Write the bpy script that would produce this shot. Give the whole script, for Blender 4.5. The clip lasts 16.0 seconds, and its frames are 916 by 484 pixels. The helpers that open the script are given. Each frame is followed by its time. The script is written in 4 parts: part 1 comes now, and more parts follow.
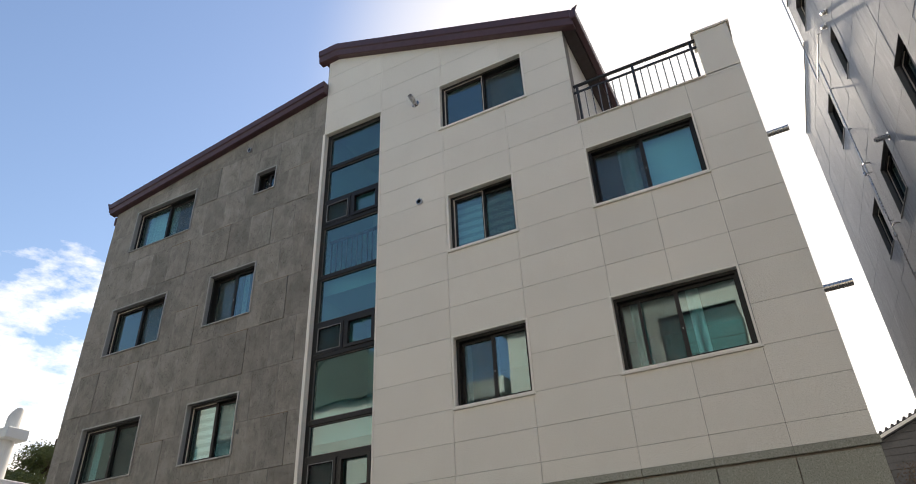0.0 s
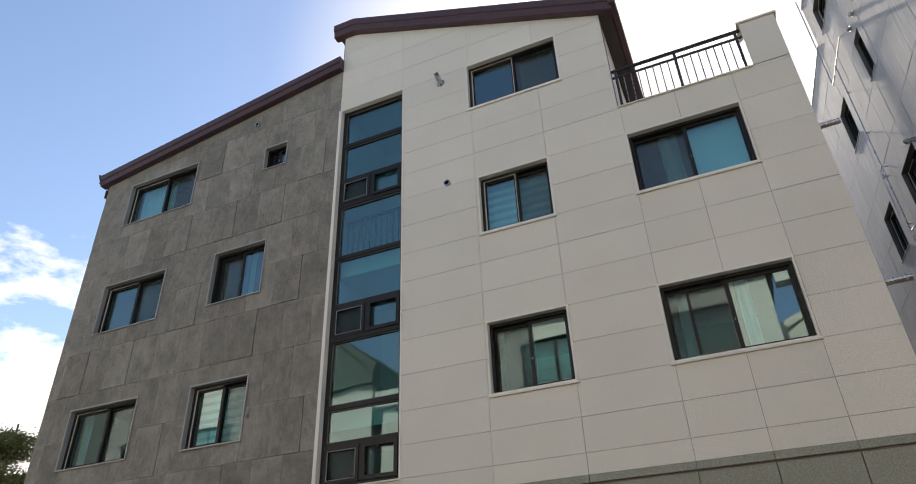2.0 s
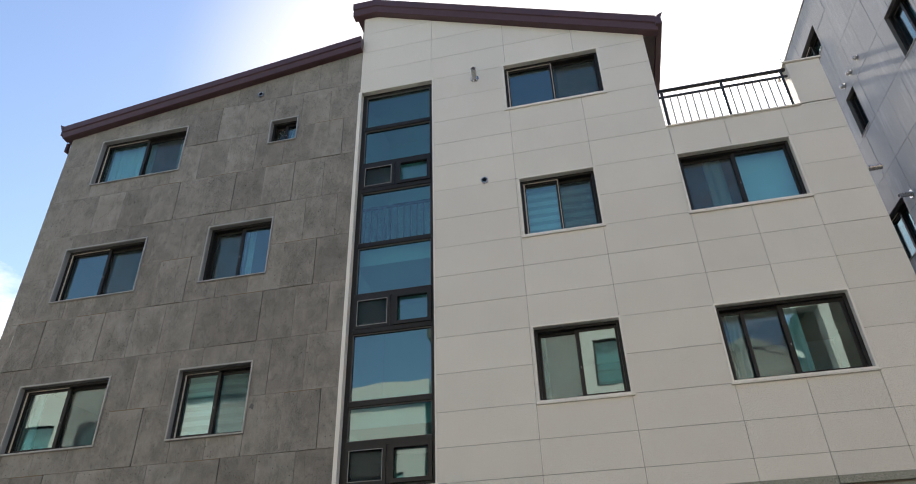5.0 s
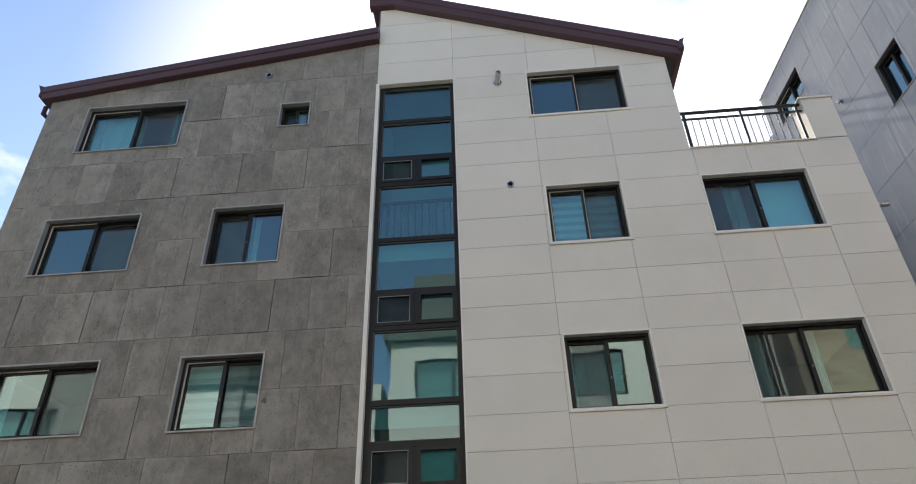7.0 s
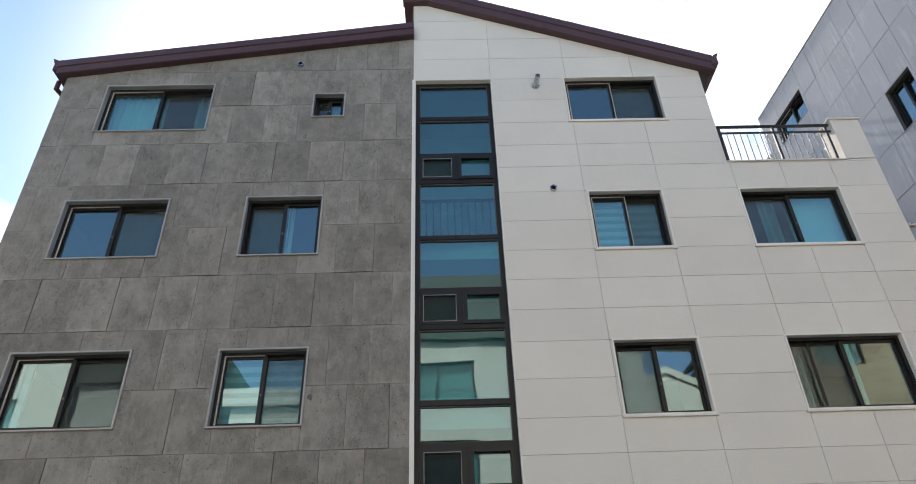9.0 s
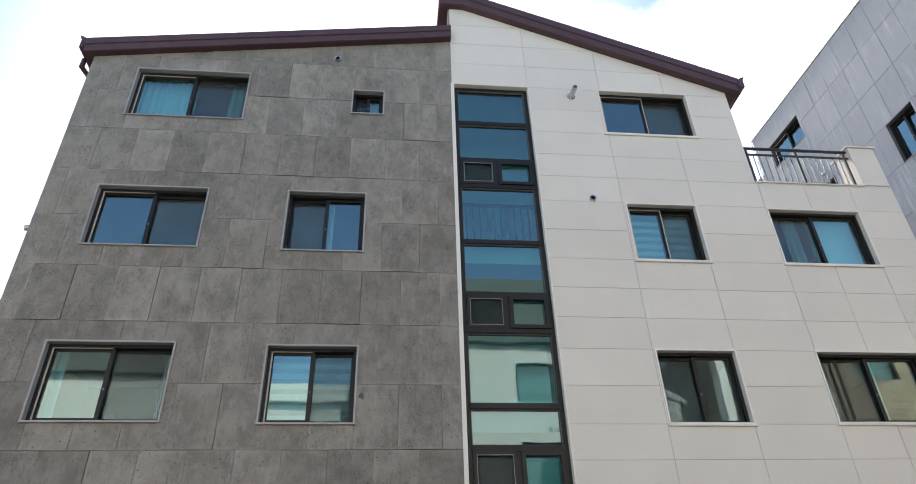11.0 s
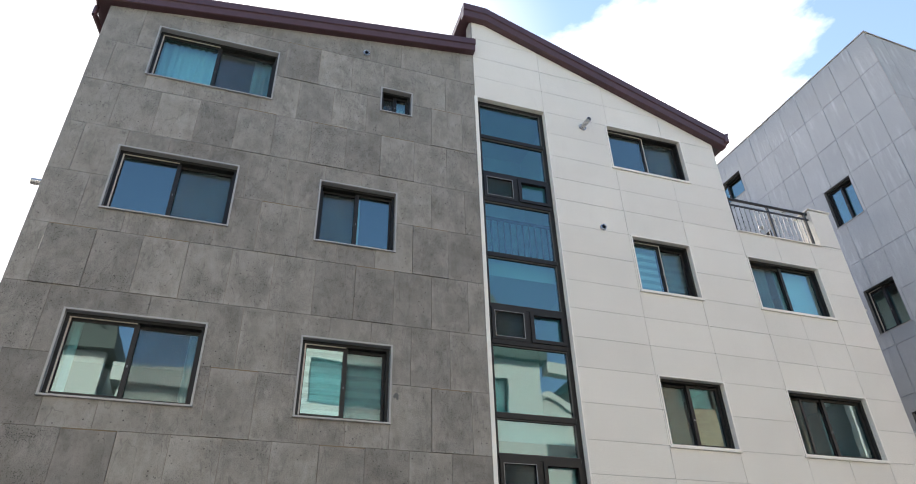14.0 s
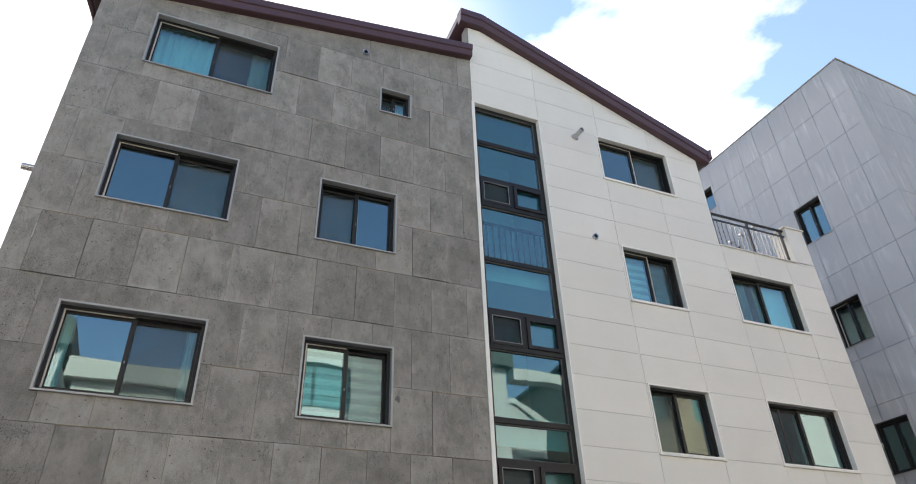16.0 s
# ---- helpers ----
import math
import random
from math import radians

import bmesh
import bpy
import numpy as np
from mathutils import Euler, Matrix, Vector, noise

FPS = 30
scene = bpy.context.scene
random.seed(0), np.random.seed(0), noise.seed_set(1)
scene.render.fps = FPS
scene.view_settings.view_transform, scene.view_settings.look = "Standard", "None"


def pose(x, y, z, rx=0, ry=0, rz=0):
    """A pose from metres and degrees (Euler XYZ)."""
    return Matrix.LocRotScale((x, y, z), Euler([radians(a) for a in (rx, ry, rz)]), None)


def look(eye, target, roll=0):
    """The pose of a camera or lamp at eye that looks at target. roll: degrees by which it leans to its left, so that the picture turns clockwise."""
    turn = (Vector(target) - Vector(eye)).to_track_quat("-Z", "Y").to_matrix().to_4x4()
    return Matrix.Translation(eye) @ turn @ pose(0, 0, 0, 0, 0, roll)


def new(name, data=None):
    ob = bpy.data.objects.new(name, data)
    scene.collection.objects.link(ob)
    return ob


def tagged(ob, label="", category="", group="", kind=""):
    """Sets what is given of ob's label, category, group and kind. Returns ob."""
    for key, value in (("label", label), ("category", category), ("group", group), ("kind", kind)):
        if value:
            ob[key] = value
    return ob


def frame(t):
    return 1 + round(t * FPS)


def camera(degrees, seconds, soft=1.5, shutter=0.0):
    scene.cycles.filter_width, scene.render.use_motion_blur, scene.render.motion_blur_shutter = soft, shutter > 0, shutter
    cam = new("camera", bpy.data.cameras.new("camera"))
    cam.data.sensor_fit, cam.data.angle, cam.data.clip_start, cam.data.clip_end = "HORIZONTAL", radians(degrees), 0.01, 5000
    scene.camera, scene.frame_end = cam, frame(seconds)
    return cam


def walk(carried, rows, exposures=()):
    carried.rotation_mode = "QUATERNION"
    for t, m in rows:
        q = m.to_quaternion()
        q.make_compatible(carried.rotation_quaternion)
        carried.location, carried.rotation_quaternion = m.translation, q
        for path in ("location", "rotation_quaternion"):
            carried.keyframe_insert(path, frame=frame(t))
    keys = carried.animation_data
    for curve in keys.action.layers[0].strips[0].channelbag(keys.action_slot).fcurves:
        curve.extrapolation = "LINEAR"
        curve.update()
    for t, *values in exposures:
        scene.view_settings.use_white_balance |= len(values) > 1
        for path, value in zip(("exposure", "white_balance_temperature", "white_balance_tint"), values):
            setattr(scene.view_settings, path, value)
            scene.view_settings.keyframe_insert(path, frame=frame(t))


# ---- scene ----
cam = camera(68.7, 16.0, 0.95)
PATH = [
    (0, (-0.076, 0.304, 1.74), (-0.839, 1.827, 2.789), -2.7),
    (0.5, (-0.341, 0.22, 1.747), (-1.101, 1.746, 2.793), -2.6),
    (1, (-0.676, 0.191, 1.741), (-1.417, 1.728, 2.784), -2.4),
    (1.5, (-1.036, 0.231, 1.758), (-1.747, 1.783, 2.801), -2.4),
    (2, (-1.369, 0.231, 1.761), (-2.029, 1.805, 2.804), -2.4),
    (2.5, (-1.717, 0.226, 1.765), (-2.291, 1.831, 2.812), -2.1),
    (3, (-2.096, 0.231, 1.782), (-2.609, 1.855, 2.83), -2.1),
    (3.5, (-2.558, 0.125, 1.778), (-3.04, 1.756, 2.83), -2.2),
    (4, (-2.991, 0.055, 1.778), (-3.433, 1.694, 2.836), -2.1),
    (4.5, (-3.421, -0.007, 1.808), (-3.821, 1.64, 2.871), -2.0),
    (7, (-5.635, -0.123, 1.873), (-5.74, 1.556, 2.956), -1.9),
    (7.5, (-6.102, -0.109, 1.887), (-6.167, 1.571, 2.971), -2.1),
    (8, (-6.496, -0.094, 1.904), (-6.522, 1.583, 2.993), -2.0),
    (8.5, (-6.854, -0.057, 1.904), (-6.841, 1.621, 2.993), -2.1),
    (9, (-7.202, -0.05, 1.918), (-7.157, 1.627, 3.007), -2.1),
    (11.5, (-9.224, -0.052, 1.946), (-8.998, 1.609, 3.036), -2.1),
    (12, (-9.679, -0.081, 1.937), (-9.421, 1.574, 3.028), -2.1),
    (12.5, (-10.118, -0.05, 1.938), (-9.787, 1.593, 3.028), -1.9),
    (13, (-10.518, 0.057, 1.969), (-10.118, 1.687, 3.057), -1.8),
    (13.5, (-10.928, 0.099, 1.978), (-10.474, 1.715, 3.066), -1.8),
    (14, (-11.26, 0.192, 1.964), (-10.711, 1.778, 3.052), -1.6),
    (14.5, (-11.552, 0.293, 1.993), (-10.914, 1.843, 3.085), -1.5),
    (15, (-11.821, 0.383, 1.987), (-11.139, 1.913, 3.08), -1.7),
    (15.5, (-11.942, 0.437, 1.984), (-11.254, 1.963, 3.078), -1.9),
    (16, (-11.985, 0.458, 1.979), (-11.307, 1.988, 3.073), -2.1),
]
EXPOSURE = [(t, stops, kelvin, 13) for t, stops, kelvin in ((0, 0.29, 7420), (3.5, 0.49, 7320), (7, 0.52, 7060), (8, 0.64, 6980), (9, 0.75, 6920), (11.5, 0.97, 6920), (12.5, 1.02, 6920), (16, 1.01, 6950))]
walk(cam, [(t, look(eye, target, roll)) for t, eye, target, roll in PATH], EXPOSURE)

# ---- world and sun ----
SUN_TO = Vector((-0.069, 0.77, 0.63)).normalized()
SUN_ELEV = math.asin(SUN_TO.z)
SUN_ROT = math.atan2(SUN_TO.x, SUN_TO.y)
world = bpy.data.worlds.new("sky")
scene.world = world
world.use_nodes = True
wt = world.node_tree
wt.nodes.clear()


def wnode(kind, **inputs):
    n = wt.nodes.new(kind)
    for k, v in inputs.items():
        n.inputs[k.replace("_", " ")].default_value = v
    return n


sky = wnode("ShaderNodeTexSky")
sky.sky_type = "NISHITA"
sky.sun_disc = False
sky.sun_elevation, sky.sun_rotation = SUN_ELEV, SUN_ROT
sky.air_density, sky.dust_density, sky.ozone_density = 1.2, 0.3, 1.1
wco = wnode("ShaderNodeTexCoord")
wmap = wnode("ShaderNodeMapping")
wmap.inputs["Scale"].default_value = (1.0, 1.0, 2.2)
wmap.inputs["Location"].default_value = (3.3, 1.2, 0.5)
cloud = wnode("ShaderNodeTexNoise", Scale=2.3, Detail=9.0, Roughness=0.58)
ramp = wnode("ShaderNodeValToRGB")
ramp.color_ramp.elements[0].position, ramp.color_ramp.elements[1].position = 0.21, 0.39
whiten = wnode("ShaderNodeMix")
whiten.data_type = "RGBA"
whiten.inputs["B"].default_value = (8.2, 8.3, 8.5, 1)
back = wnode("ShaderNodeBackground", Strength=0.165)
wout = wnode("ShaderNodeOutputWorld")
wt.links.new(wco.outputs["Generated"], wmap.inputs["Vector"])
wt.links.new(wmap.outputs["Vector"], cloud.inputs["Vector"])


def wmath(op, a, b):
    n = wnode("ShaderNodeMath")
    n.operation = op
    for i, v in enumerate((a, b)):
        if isinstance(v, (int, float)):
            n.inputs[i].default_value = v
        else:
            wt.links.new(v, n.inputs[i])
    return n.outputs[0]


def wrange(value, a, b, lo, hi):
    n = wnode("ShaderNodeMapRange")
    n.interpolation_type = "SMOOTHSTEP"
    for k, v in (("From Min", a), ("From Max", b), ("To Min", lo), ("To Max", hi)):
        n.inputs[k].default_value = v
    wt.links.new(value, n.inputs["Value"])
    return n.outputs["Result"]


def toward(way):
    n = wnode("ShaderNodeVectorMath")
    n.operation = "DOT_PRODUCT"
    n.inputs[1].default_value = Vector(way).normalized()
    wt.links.new(wco.outputs["Generated"], n.inputs[0])
    return n.outputs["Value"]


axes = wnode("ShaderNodeSeparateXYZ")
wt.links.new(wco.outputs["Generated"], axes.inputs[0])
ax, ay, az = axes.outputs["X"], axes.outputs["Y"], axes.outputs["Z"]
# more cloud towards the sun and low down, a bank low in the west and one to the north-east, clear sky beyond them
cover = wmath("ADD", cloud.outputs["Fac"], wmath("MULTIPLY", ay, 0.2))
cover = wmath("ADD", cover, wmath("MULTIPLY", az, -0.6))
cover = wmath("ADD", cover, wmath("MULTIPLY", ax, 0.05))
cover = wmath("ADD", cover, wrange(ax, -0.60, -0.20, -0.12, 0.0))
bank = wrange(toward((-0.85, 0.43, 0.30)), 0.962, 0.99, 0.0, 1.0)
wisps = wnode("ShaderNodeTexNoise", Scale=9.0, Detail=7.0, Roughness=0.6)
wt.links.new(wmap.outputs["Vector"], wisps.inputs["Vector"])
cover = wmath("ADD", cover, wmath("MULTIPLY", bank, wmath("ADD", wmath("MULTIPLY", wisps.outputs["Fac"], 0.75), -0.265)))
cover = wmath("ADD", cover, wrange(toward((0.46, 0.58, 0.67)), 0.962, 0.99, 0.0, 0.05))
cover = wmath("ADD", cover, wrange(ax, 0.56, 0.70, 0.0, -0.13))
wt.links.new(cover, ramp.inputs["Fac"])
# thin high cloud in the east; thin cloud towards the sun scatters its light forward
puffs = wmath("MAXIMUM", ramp.outputs["Color"], wrange(ax, 0.35, 0.65, 0.0, 0.03))
glare = wrange(toward(SUN_TO), 0.87, 0.99, 0.0, 0.97)
veil = wnode("ShaderNodeMix")
veil.data_type = "RGBA"
veil.inputs["B"].default_value = (5.8, 5.95, 6.2, 1)
wt.links.new(glare, veil.inputs["Factor"])
wt.links.new(puffs, whiten.inputs["Factor"])
vivid = wnode("ShaderNodeHueSaturation", Saturation=1.12, Hue=0.505)
wt.links.new(sky.outputs["Color"], vivid.inputs["Color"])
wt.links.new(vivid.outputs["Color"], whiten.inputs["A"])
wt.links.new(whiten.outputs["Result"], veil.inputs["A"])
wt.links.new(veil.outputs["Result"], back.inputs["Color"])
wt.links.new(back.outputs["Background"], wout.inputs["Surface"])

sun = new("sun", bpy.data.lights.new("sun", "SUN"))
sun.data.energy, sun.data.angle, sun.data.color = 4.2, radians(1.0), (1.0, 0.95, 0.87)
sun.matrix_world = look((0, 0, 40), Vector((0, 0, 40)) - SUN_TO)

# ---- materials ----


class Mat:
    """A small builder for node materials."""

    def __init__(self, name, color, rough=0.6, metal=0.0, spec=0.5):
        self.m = bpy.data.materials.new(name)
        self.m.use_nodes = True
        self.t = self.m.node_tree
        self.bsdf = self.t.nodes["Principled BSDF"]
        self.set("Roughness", rough)
        self.set("Metallic", metal)
        self.set("Specular IOR Level", spec)
        self.set("Base Color", (*color, 1))
        self.color = None
        self.base = (*color, 1)
        self.co = self.t.nodes.new("ShaderNodeTexCoord").outputs["Object"]

    def set(self, key, v):
        self.bsdf.inputs[key].default_value = v

    def node(self, kind, **inputs):
        n = self.t.nodes.new(kind)
        for k, v in inputs.items():
            n.inputs[k.replace("_", " ")].default_value = v
        return n

    def link(self, a, b):
        self.t.links.new(a, b)

    def noise(self, scale, detail=4.0, rough=0.55, stretch=(1, 1, 1), lo=0.35, hi=0.65, shift=None):
        mp = self.node("ShaderNodeMapping")
        mp.inputs["Scale"].default_value = stretch
        self.link(self.co, mp.inputs["Vector"])
        if shift is not None:
            self.link(shift, mp.inputs["Location"])
        n = self.node("ShaderNodeTexNoise", Scale=scale, Detail=detail, Roughness=rough)
        self.link(mp.outputs["Vector"], n.inputs["Vector"])
        r = self.node("ShaderNodeMapRange")
        r.inputs["From Min"].default_value, r.inputs["From Max"].default_value = lo, hi
        self.link(n.outputs["Fac"], r.inputs["Value"])
        return r.outputs["Result"]

    def pits(self, scale, lo, hi):
        v = self.node("ShaderNodeTexVoronoi", Scale=scale)
        self.link(self.co, v.inputs["Vector"])
        r = self.node("ShaderNodeMapRange")
        r.inputs["From Min"].default_value, r.inputs["From Max"].default_value = lo, hi
        self.link(v.outputs["Distance"], r.inputs["Value"])
        return r.outputs["Result"]

    def math(self, op, a, b):
        n = self.node("ShaderNodeMath")
        n.operation = op
        for i, v in enumerate((a, b)):
            if isinstance(v, (int, float)):
                n.inputs[i].default_value = v
            else:
                self.link(v, n.inputs[i])
        return n.outputs[0]

    def random(self):
        return self.node("ShaderNodeObjectInfo").outputs["Random"]

    def scale(self, fac, lo, hi):
        r = self.node("ShaderNodeMapRange")
        r.inputs["To Min"].default_value, r.inputs["To Max"].default_value = lo, hi
        self.link(fac, r.inputs["Value"])
        return r.outputs["Result"]

    def tint(self, fac, color, mode="MIX"):
        """Mix another colour over the base where fac is high."""
        mx = self.node("ShaderNodeMix")
        mx.data_type, mx.blend_type = "RGBA", mode
        mx.inputs["B"].default_value = (*color, 1)
        if self.color is None:
            mx.inputs["A"].default_value = self.base
        else:
            self.link(self.color, mx.inputs["A"])
        self.link(fac, mx.inputs["Factor"])
        self.color = mx.outputs["Result"]
        self.link(self.color, self.bsdf.inputs["Base Color"])
        return self

    def gain(self, value):
        """Multiply the colour by a value."""
        mx = self.node("ShaderNodeVectorMath")
        mx.operation = "SCALE"
        if self.color is None:
            mx.inputs[0].default_value = self.base[:3]
        else:
            self.link(self.color, mx.inputs[0])
        self.link(value, mx.inputs["Scale"])
        self.color = mx.outputs[0]
        self.link(self.color, self.bsdf.inputs["Base Color"])
        return self

    def bump(self, height, strength=0.3, distance=0.003):
        b = self.node("ShaderNodeBump", Strength=strength, Distance=distance)
        self.link(height, b.inputs["Height"])
        self.link(b.outputs["Normal"], self.bsdf.inputs["Normal"])
        return self


def granite(name, color, dark, light, spread, grain=150.0, rough=0.62, spec=0.35, bloom=0.0):
    a = Mat(name, color, rough, 0, spec)
    a.tint(a.noise(grain, 2, 0.6, lo=0.52, hi=0.62), dark)
    a.tint(a.noise(grain * 0.7, 2, 0.6, lo=0.55, hi=0.64), light)
    a.tint(a.scale(a.noise(1.3, 5, 0.6), 0, 0.16), dark)
    a.tint(a.scale(a.noise(3.0, 4, 0.6, stretch=(5, 5, 0.35), lo=0.5, hi=0.75), 0, 0.13), dark)
    if bloom:  # pale lime bloom run down the stone
        run = a.math("MULTIPLY", a.noise(2.6, 5, 0.65, (3, 3, 0.4), 0.5, 0.72), a.noise(0.9, 3, lo=0.42, hi=0.6))
        a.tint(a.scale(run, 0, bloom), tuple(min(0.72, c * 1.7) for c in color))
        a.tint(a.scale(a.math("SUBTRACT", 1.0, a.pits(7, 0.03, 0.07)), 0, 0.5), tuple(min(0.75, c * 1.8) for c in color))
    a.gain(a.scale(a.random(), 1 - spread, 1 + spread))
    a.bump(a.noise(220, 2), 0.25, 0.002)
    return a.m


def basalt():
    a = Mat("grey_basalt", (0.324, 0.301, 0.267), 0.8, 0, 0.1)
    rnd = a.random()
    cv = a.node("ShaderNodeCombineXYZ")
    for i in range(3):
        a.link(a.scale(rnd, 0, 40 + 13 * i), cv.inputs[i])
    sh = cv.outputs[0]
    kind = a.math("FRACT", a.math("MULTIPLY", rnd, 7.31), 0.0)  # some panels smooth, some pitted
    a.tint(a.scale(a.noise(2.2, 6, 0.62, shift=sh), 0, 0.55), (0.145, 0.137, 0.124))
    a.tint(a.scale(a.noise(2.6, 5, 0.6, (1, 1, 0.7), 0.48, 0.70, shift=sh), 0, 0.55), (0.370, 0.345, 0.315))
    a.tint(a.scale(a.noise(6.0, 6, 0.65, (1.4, 1, 0.8), 0.5, 0.75, shift=sh), 0, 0.36), (0.14, 0.128, 0.103))
    a.tint(a.math("MULTIPLY", a.noise(95, 2, 0.7, lo=0.48, hi=0.66), a.scale(kind, 0.2, 0.62)), (0.085, 0.081, 0.075))
    vein = a.noise(2.6, 3, 0.5, (1.6, 1, 0.55), 0.0, 1.0, shift=sh)
    line = a.node("ShaderNodeMapRange")
    line.inputs["From Min"].default_value, line.inputs["From Max"].default_value = 0.0, 0.012
    line.inputs["To Min"].default_value, line.inputs["To Max"].default_value = 1.0, 0.0
    a.link(a.math("ABSOLUTE", a.math("SUBTRACT", vein, 0.56), 0.0), line.inputs["Value"])
    a.tint(a.scale(line.outputs["Result"], 0, 0.45), (0.12, 0.115, 0.105))
    a.tint(a.scale(a.noise(17, 5, 0.7, (1.3, 1, 1.0), 0.5, 0.72, shift=sh), 0, 0.28), (0.15, 0.142, 0.125))
    a.tint(a.scale(a.noise(5.0, 6, 0.7, (1.5, 1, 0.6), 0.52, 0.72, shift=sh), 0, 0.32), (0.435, 0.408, 0.375))
    # pale saw strokes
    a.tint(a.scale(a.noise(7, 5, 0.6, (1.6, 1, 0.8), 0.54, 0.72, shift=sh), 0, 0.25), (0.43, 0.41, 0.37))
    hole = a.math("MULTIPLY", a.math("SUBTRACT", 1.0, a.pits(46, 0.14, 0.30)), a.noise(2.2, 4, shift=sh, lo=0.42, hi=0.55))
    hole = a.math("MULTIPLY", hole, a.scale(kind, 0.25, 0.95))
    a.tint(hole, (0.02, 0.019, 0.018))
    a.tint(a.scale(a.math("MULTIPLY", a.math("SUBTRACT", 1.0, a.pits(13, 0.085, 0.15)), a.noise(1.7, 2, shift=sh, lo=0.46, hi=0.52)), 0, 0.85), (0.05, 0.047, 0.042))
    # paler worn margin round each panel
    sp = a.node("ShaderNodeSeparateXYZ")
    a.link(a.t.nodes["Texture Coordinate"].outputs["Generated"], sp.inputs[0])
    gx, gz = sp.outputs["X"], sp.outputs["Z"]
    rim = a.math("MINIMUM", a.math("MINIMUM", gx, a.math("SUBTRACT", 1.0, gx)), a.math("MULTIPLY", a.math("MINIMUM", gz, a.math("SUBTRACT", 1.0, gz)), 1.5))
    edge = a.node("ShaderNodeMapRange")
    edge.inputs["From Min"].default_value, edge.inputs["From Max"].default_value = 0.0, 0.085
    edge.inputs["To Min"].default_value, edge.inputs["To Max"].default_value = 1.0, 0.0
    a.link(rim, edge.inputs["Value"])
    a.tint(a.math("MULTIPLY", edge.outputs["Result"], a.scale(a.noise(3.5, 4, 0.6, shift=sh, lo=0.42, hi=0.62), 0.0, 0.36)), (0.40, 0.375, 0.34))
    a.gain(a.scale(rnd, 0.79, 1.06))
    a.bump(a.math("SUBTRACT", a.noise(60, 3), hole), 0.35, 0.004)
    return a.m


def plain(name, color, rough=0.6, metal=0.0, grain=30.0, amount=0.2, spec=0.5, wear=2.0):
    a = Mat(name, color, rough, metal, spec)
    dark = tuple(c * 0.55 for c in color)
    a.tint(a.scale(a.noise(grain, 4), 0, amount), dark)
    a.tint(a.scale(a.noise(wear, 5), 0, amount), dark)
    a.link(a.scale(a.noise(grain * 0.6, 3), max(rough - 0.08, 0.02), min(rough + 0.1, 1)), a.bsdf.inputs["Roughness"])
    return a.m


def glass(name, tint, ior, wobble):  # ior, here: the mirror share of each face seen square on
    m = bpy.data.materials.new(name)
    m.use_nodes = True
    t = m.node_tree
    t.nodes.clear()
    tr, gl, fr = (t.nodes.new("ShaderNodeBsdfTransparent"), t.nodes.new("ShaderNodeBsdfGlossy"), t.nodes.new("ShaderNodeLayerWeight"))
    mx, out = t.nodes.new("ShaderNodeMixShader"), t.nodes.new("ShaderNodeOutputMaterial")
    tr.inputs["Color"].default_value = (*tint, 1)
    gl.inputs["Color"].default_value = (0.86, 0.97, 0.95, 1)
    gl.inputs["Roughness"].default_value = 0.012
    fr.inputs["Blend"].default_value = 0.5
    pw, sc = t.nodes.new("ShaderNodeMath"), t.nodes.new("ShaderNodeMapRange")
    pw.operation = "POWER"
    pw.inputs[1].default_value = 4.5
    sc.inputs["To Min"].default_value = ior
    t.links.new(fr.outputs["Facing"], pw.inputs[0])
    t.links.new(pw.outputs[0], sc.inputs["Value"])
    co, nz, bp = t.nodes.new("ShaderNodeTexCoord"), t.nodes.new("ShaderNodeTexNoise"), t.nodes.new("ShaderNodeBump")
    nz.inputs["Scale"].default_value, nz.inputs["Detail"].default_value = 1.6, 1.0
    bp.inputs["Strength"].default_value, bp.inputs["Distance"].default_value = wobble, 0.02
    t.links.new(co.outputs["Object"], nz.inputs["Vector"])
    t.links.new(nz.outputs["Fac"], bp.inputs["Height"])
    t.links.new(bp.outputs["Normal"], gl.inputs["Normal"])
    t.links.new(sc.outputs["Result"], mx.inputs[0])
    t.links.new(tr.outputs[0], mx.inputs[1])
    t.links.new(gl.outputs[0], mx.inputs[2])
    t.links.new(mx.outputs[0], out.inputs["Surface"])
    return m


def brickwork():
    a = Mat("weathered_brick", (0.34, 0.24, 0.18), 0.85)
    sp, cb = a.node("ShaderNodeSeparateXYZ"), a.node("ShaderNodeCombineXYZ")
    a.link(a.co, sp.inputs[0])
    a.link(a.math("ADD", sp.outputs["X"], sp.outputs["Y"]), cb.inputs["X"])
    a.link(sp.outputs["Z"], cb.inputs["Y"])
    b = a.node("ShaderNodeTexBrick", Scale=1.0, Mortar_Size=0.012, Brick_Width=0.5, Row_Height=0.2, Bias=-0.1)
    b.inputs["Color1"].default_value, b.inputs["Color2"].default_value, b.inputs["Mortar"].default_value = (0.44, 0.33, 0.22, 1), (0.24, 0.135, 0.095, 1), (0.46, 0.43, 0.38, 1)
    a.link(cb.outputs[0], b.inputs["Vector"])
    a.color = b.outputs["Color"]
    a.tint(a.scale(a.noise(0.9, 5), 0, 0.3), (0.50, 0.44, 0.33))
    return a.m


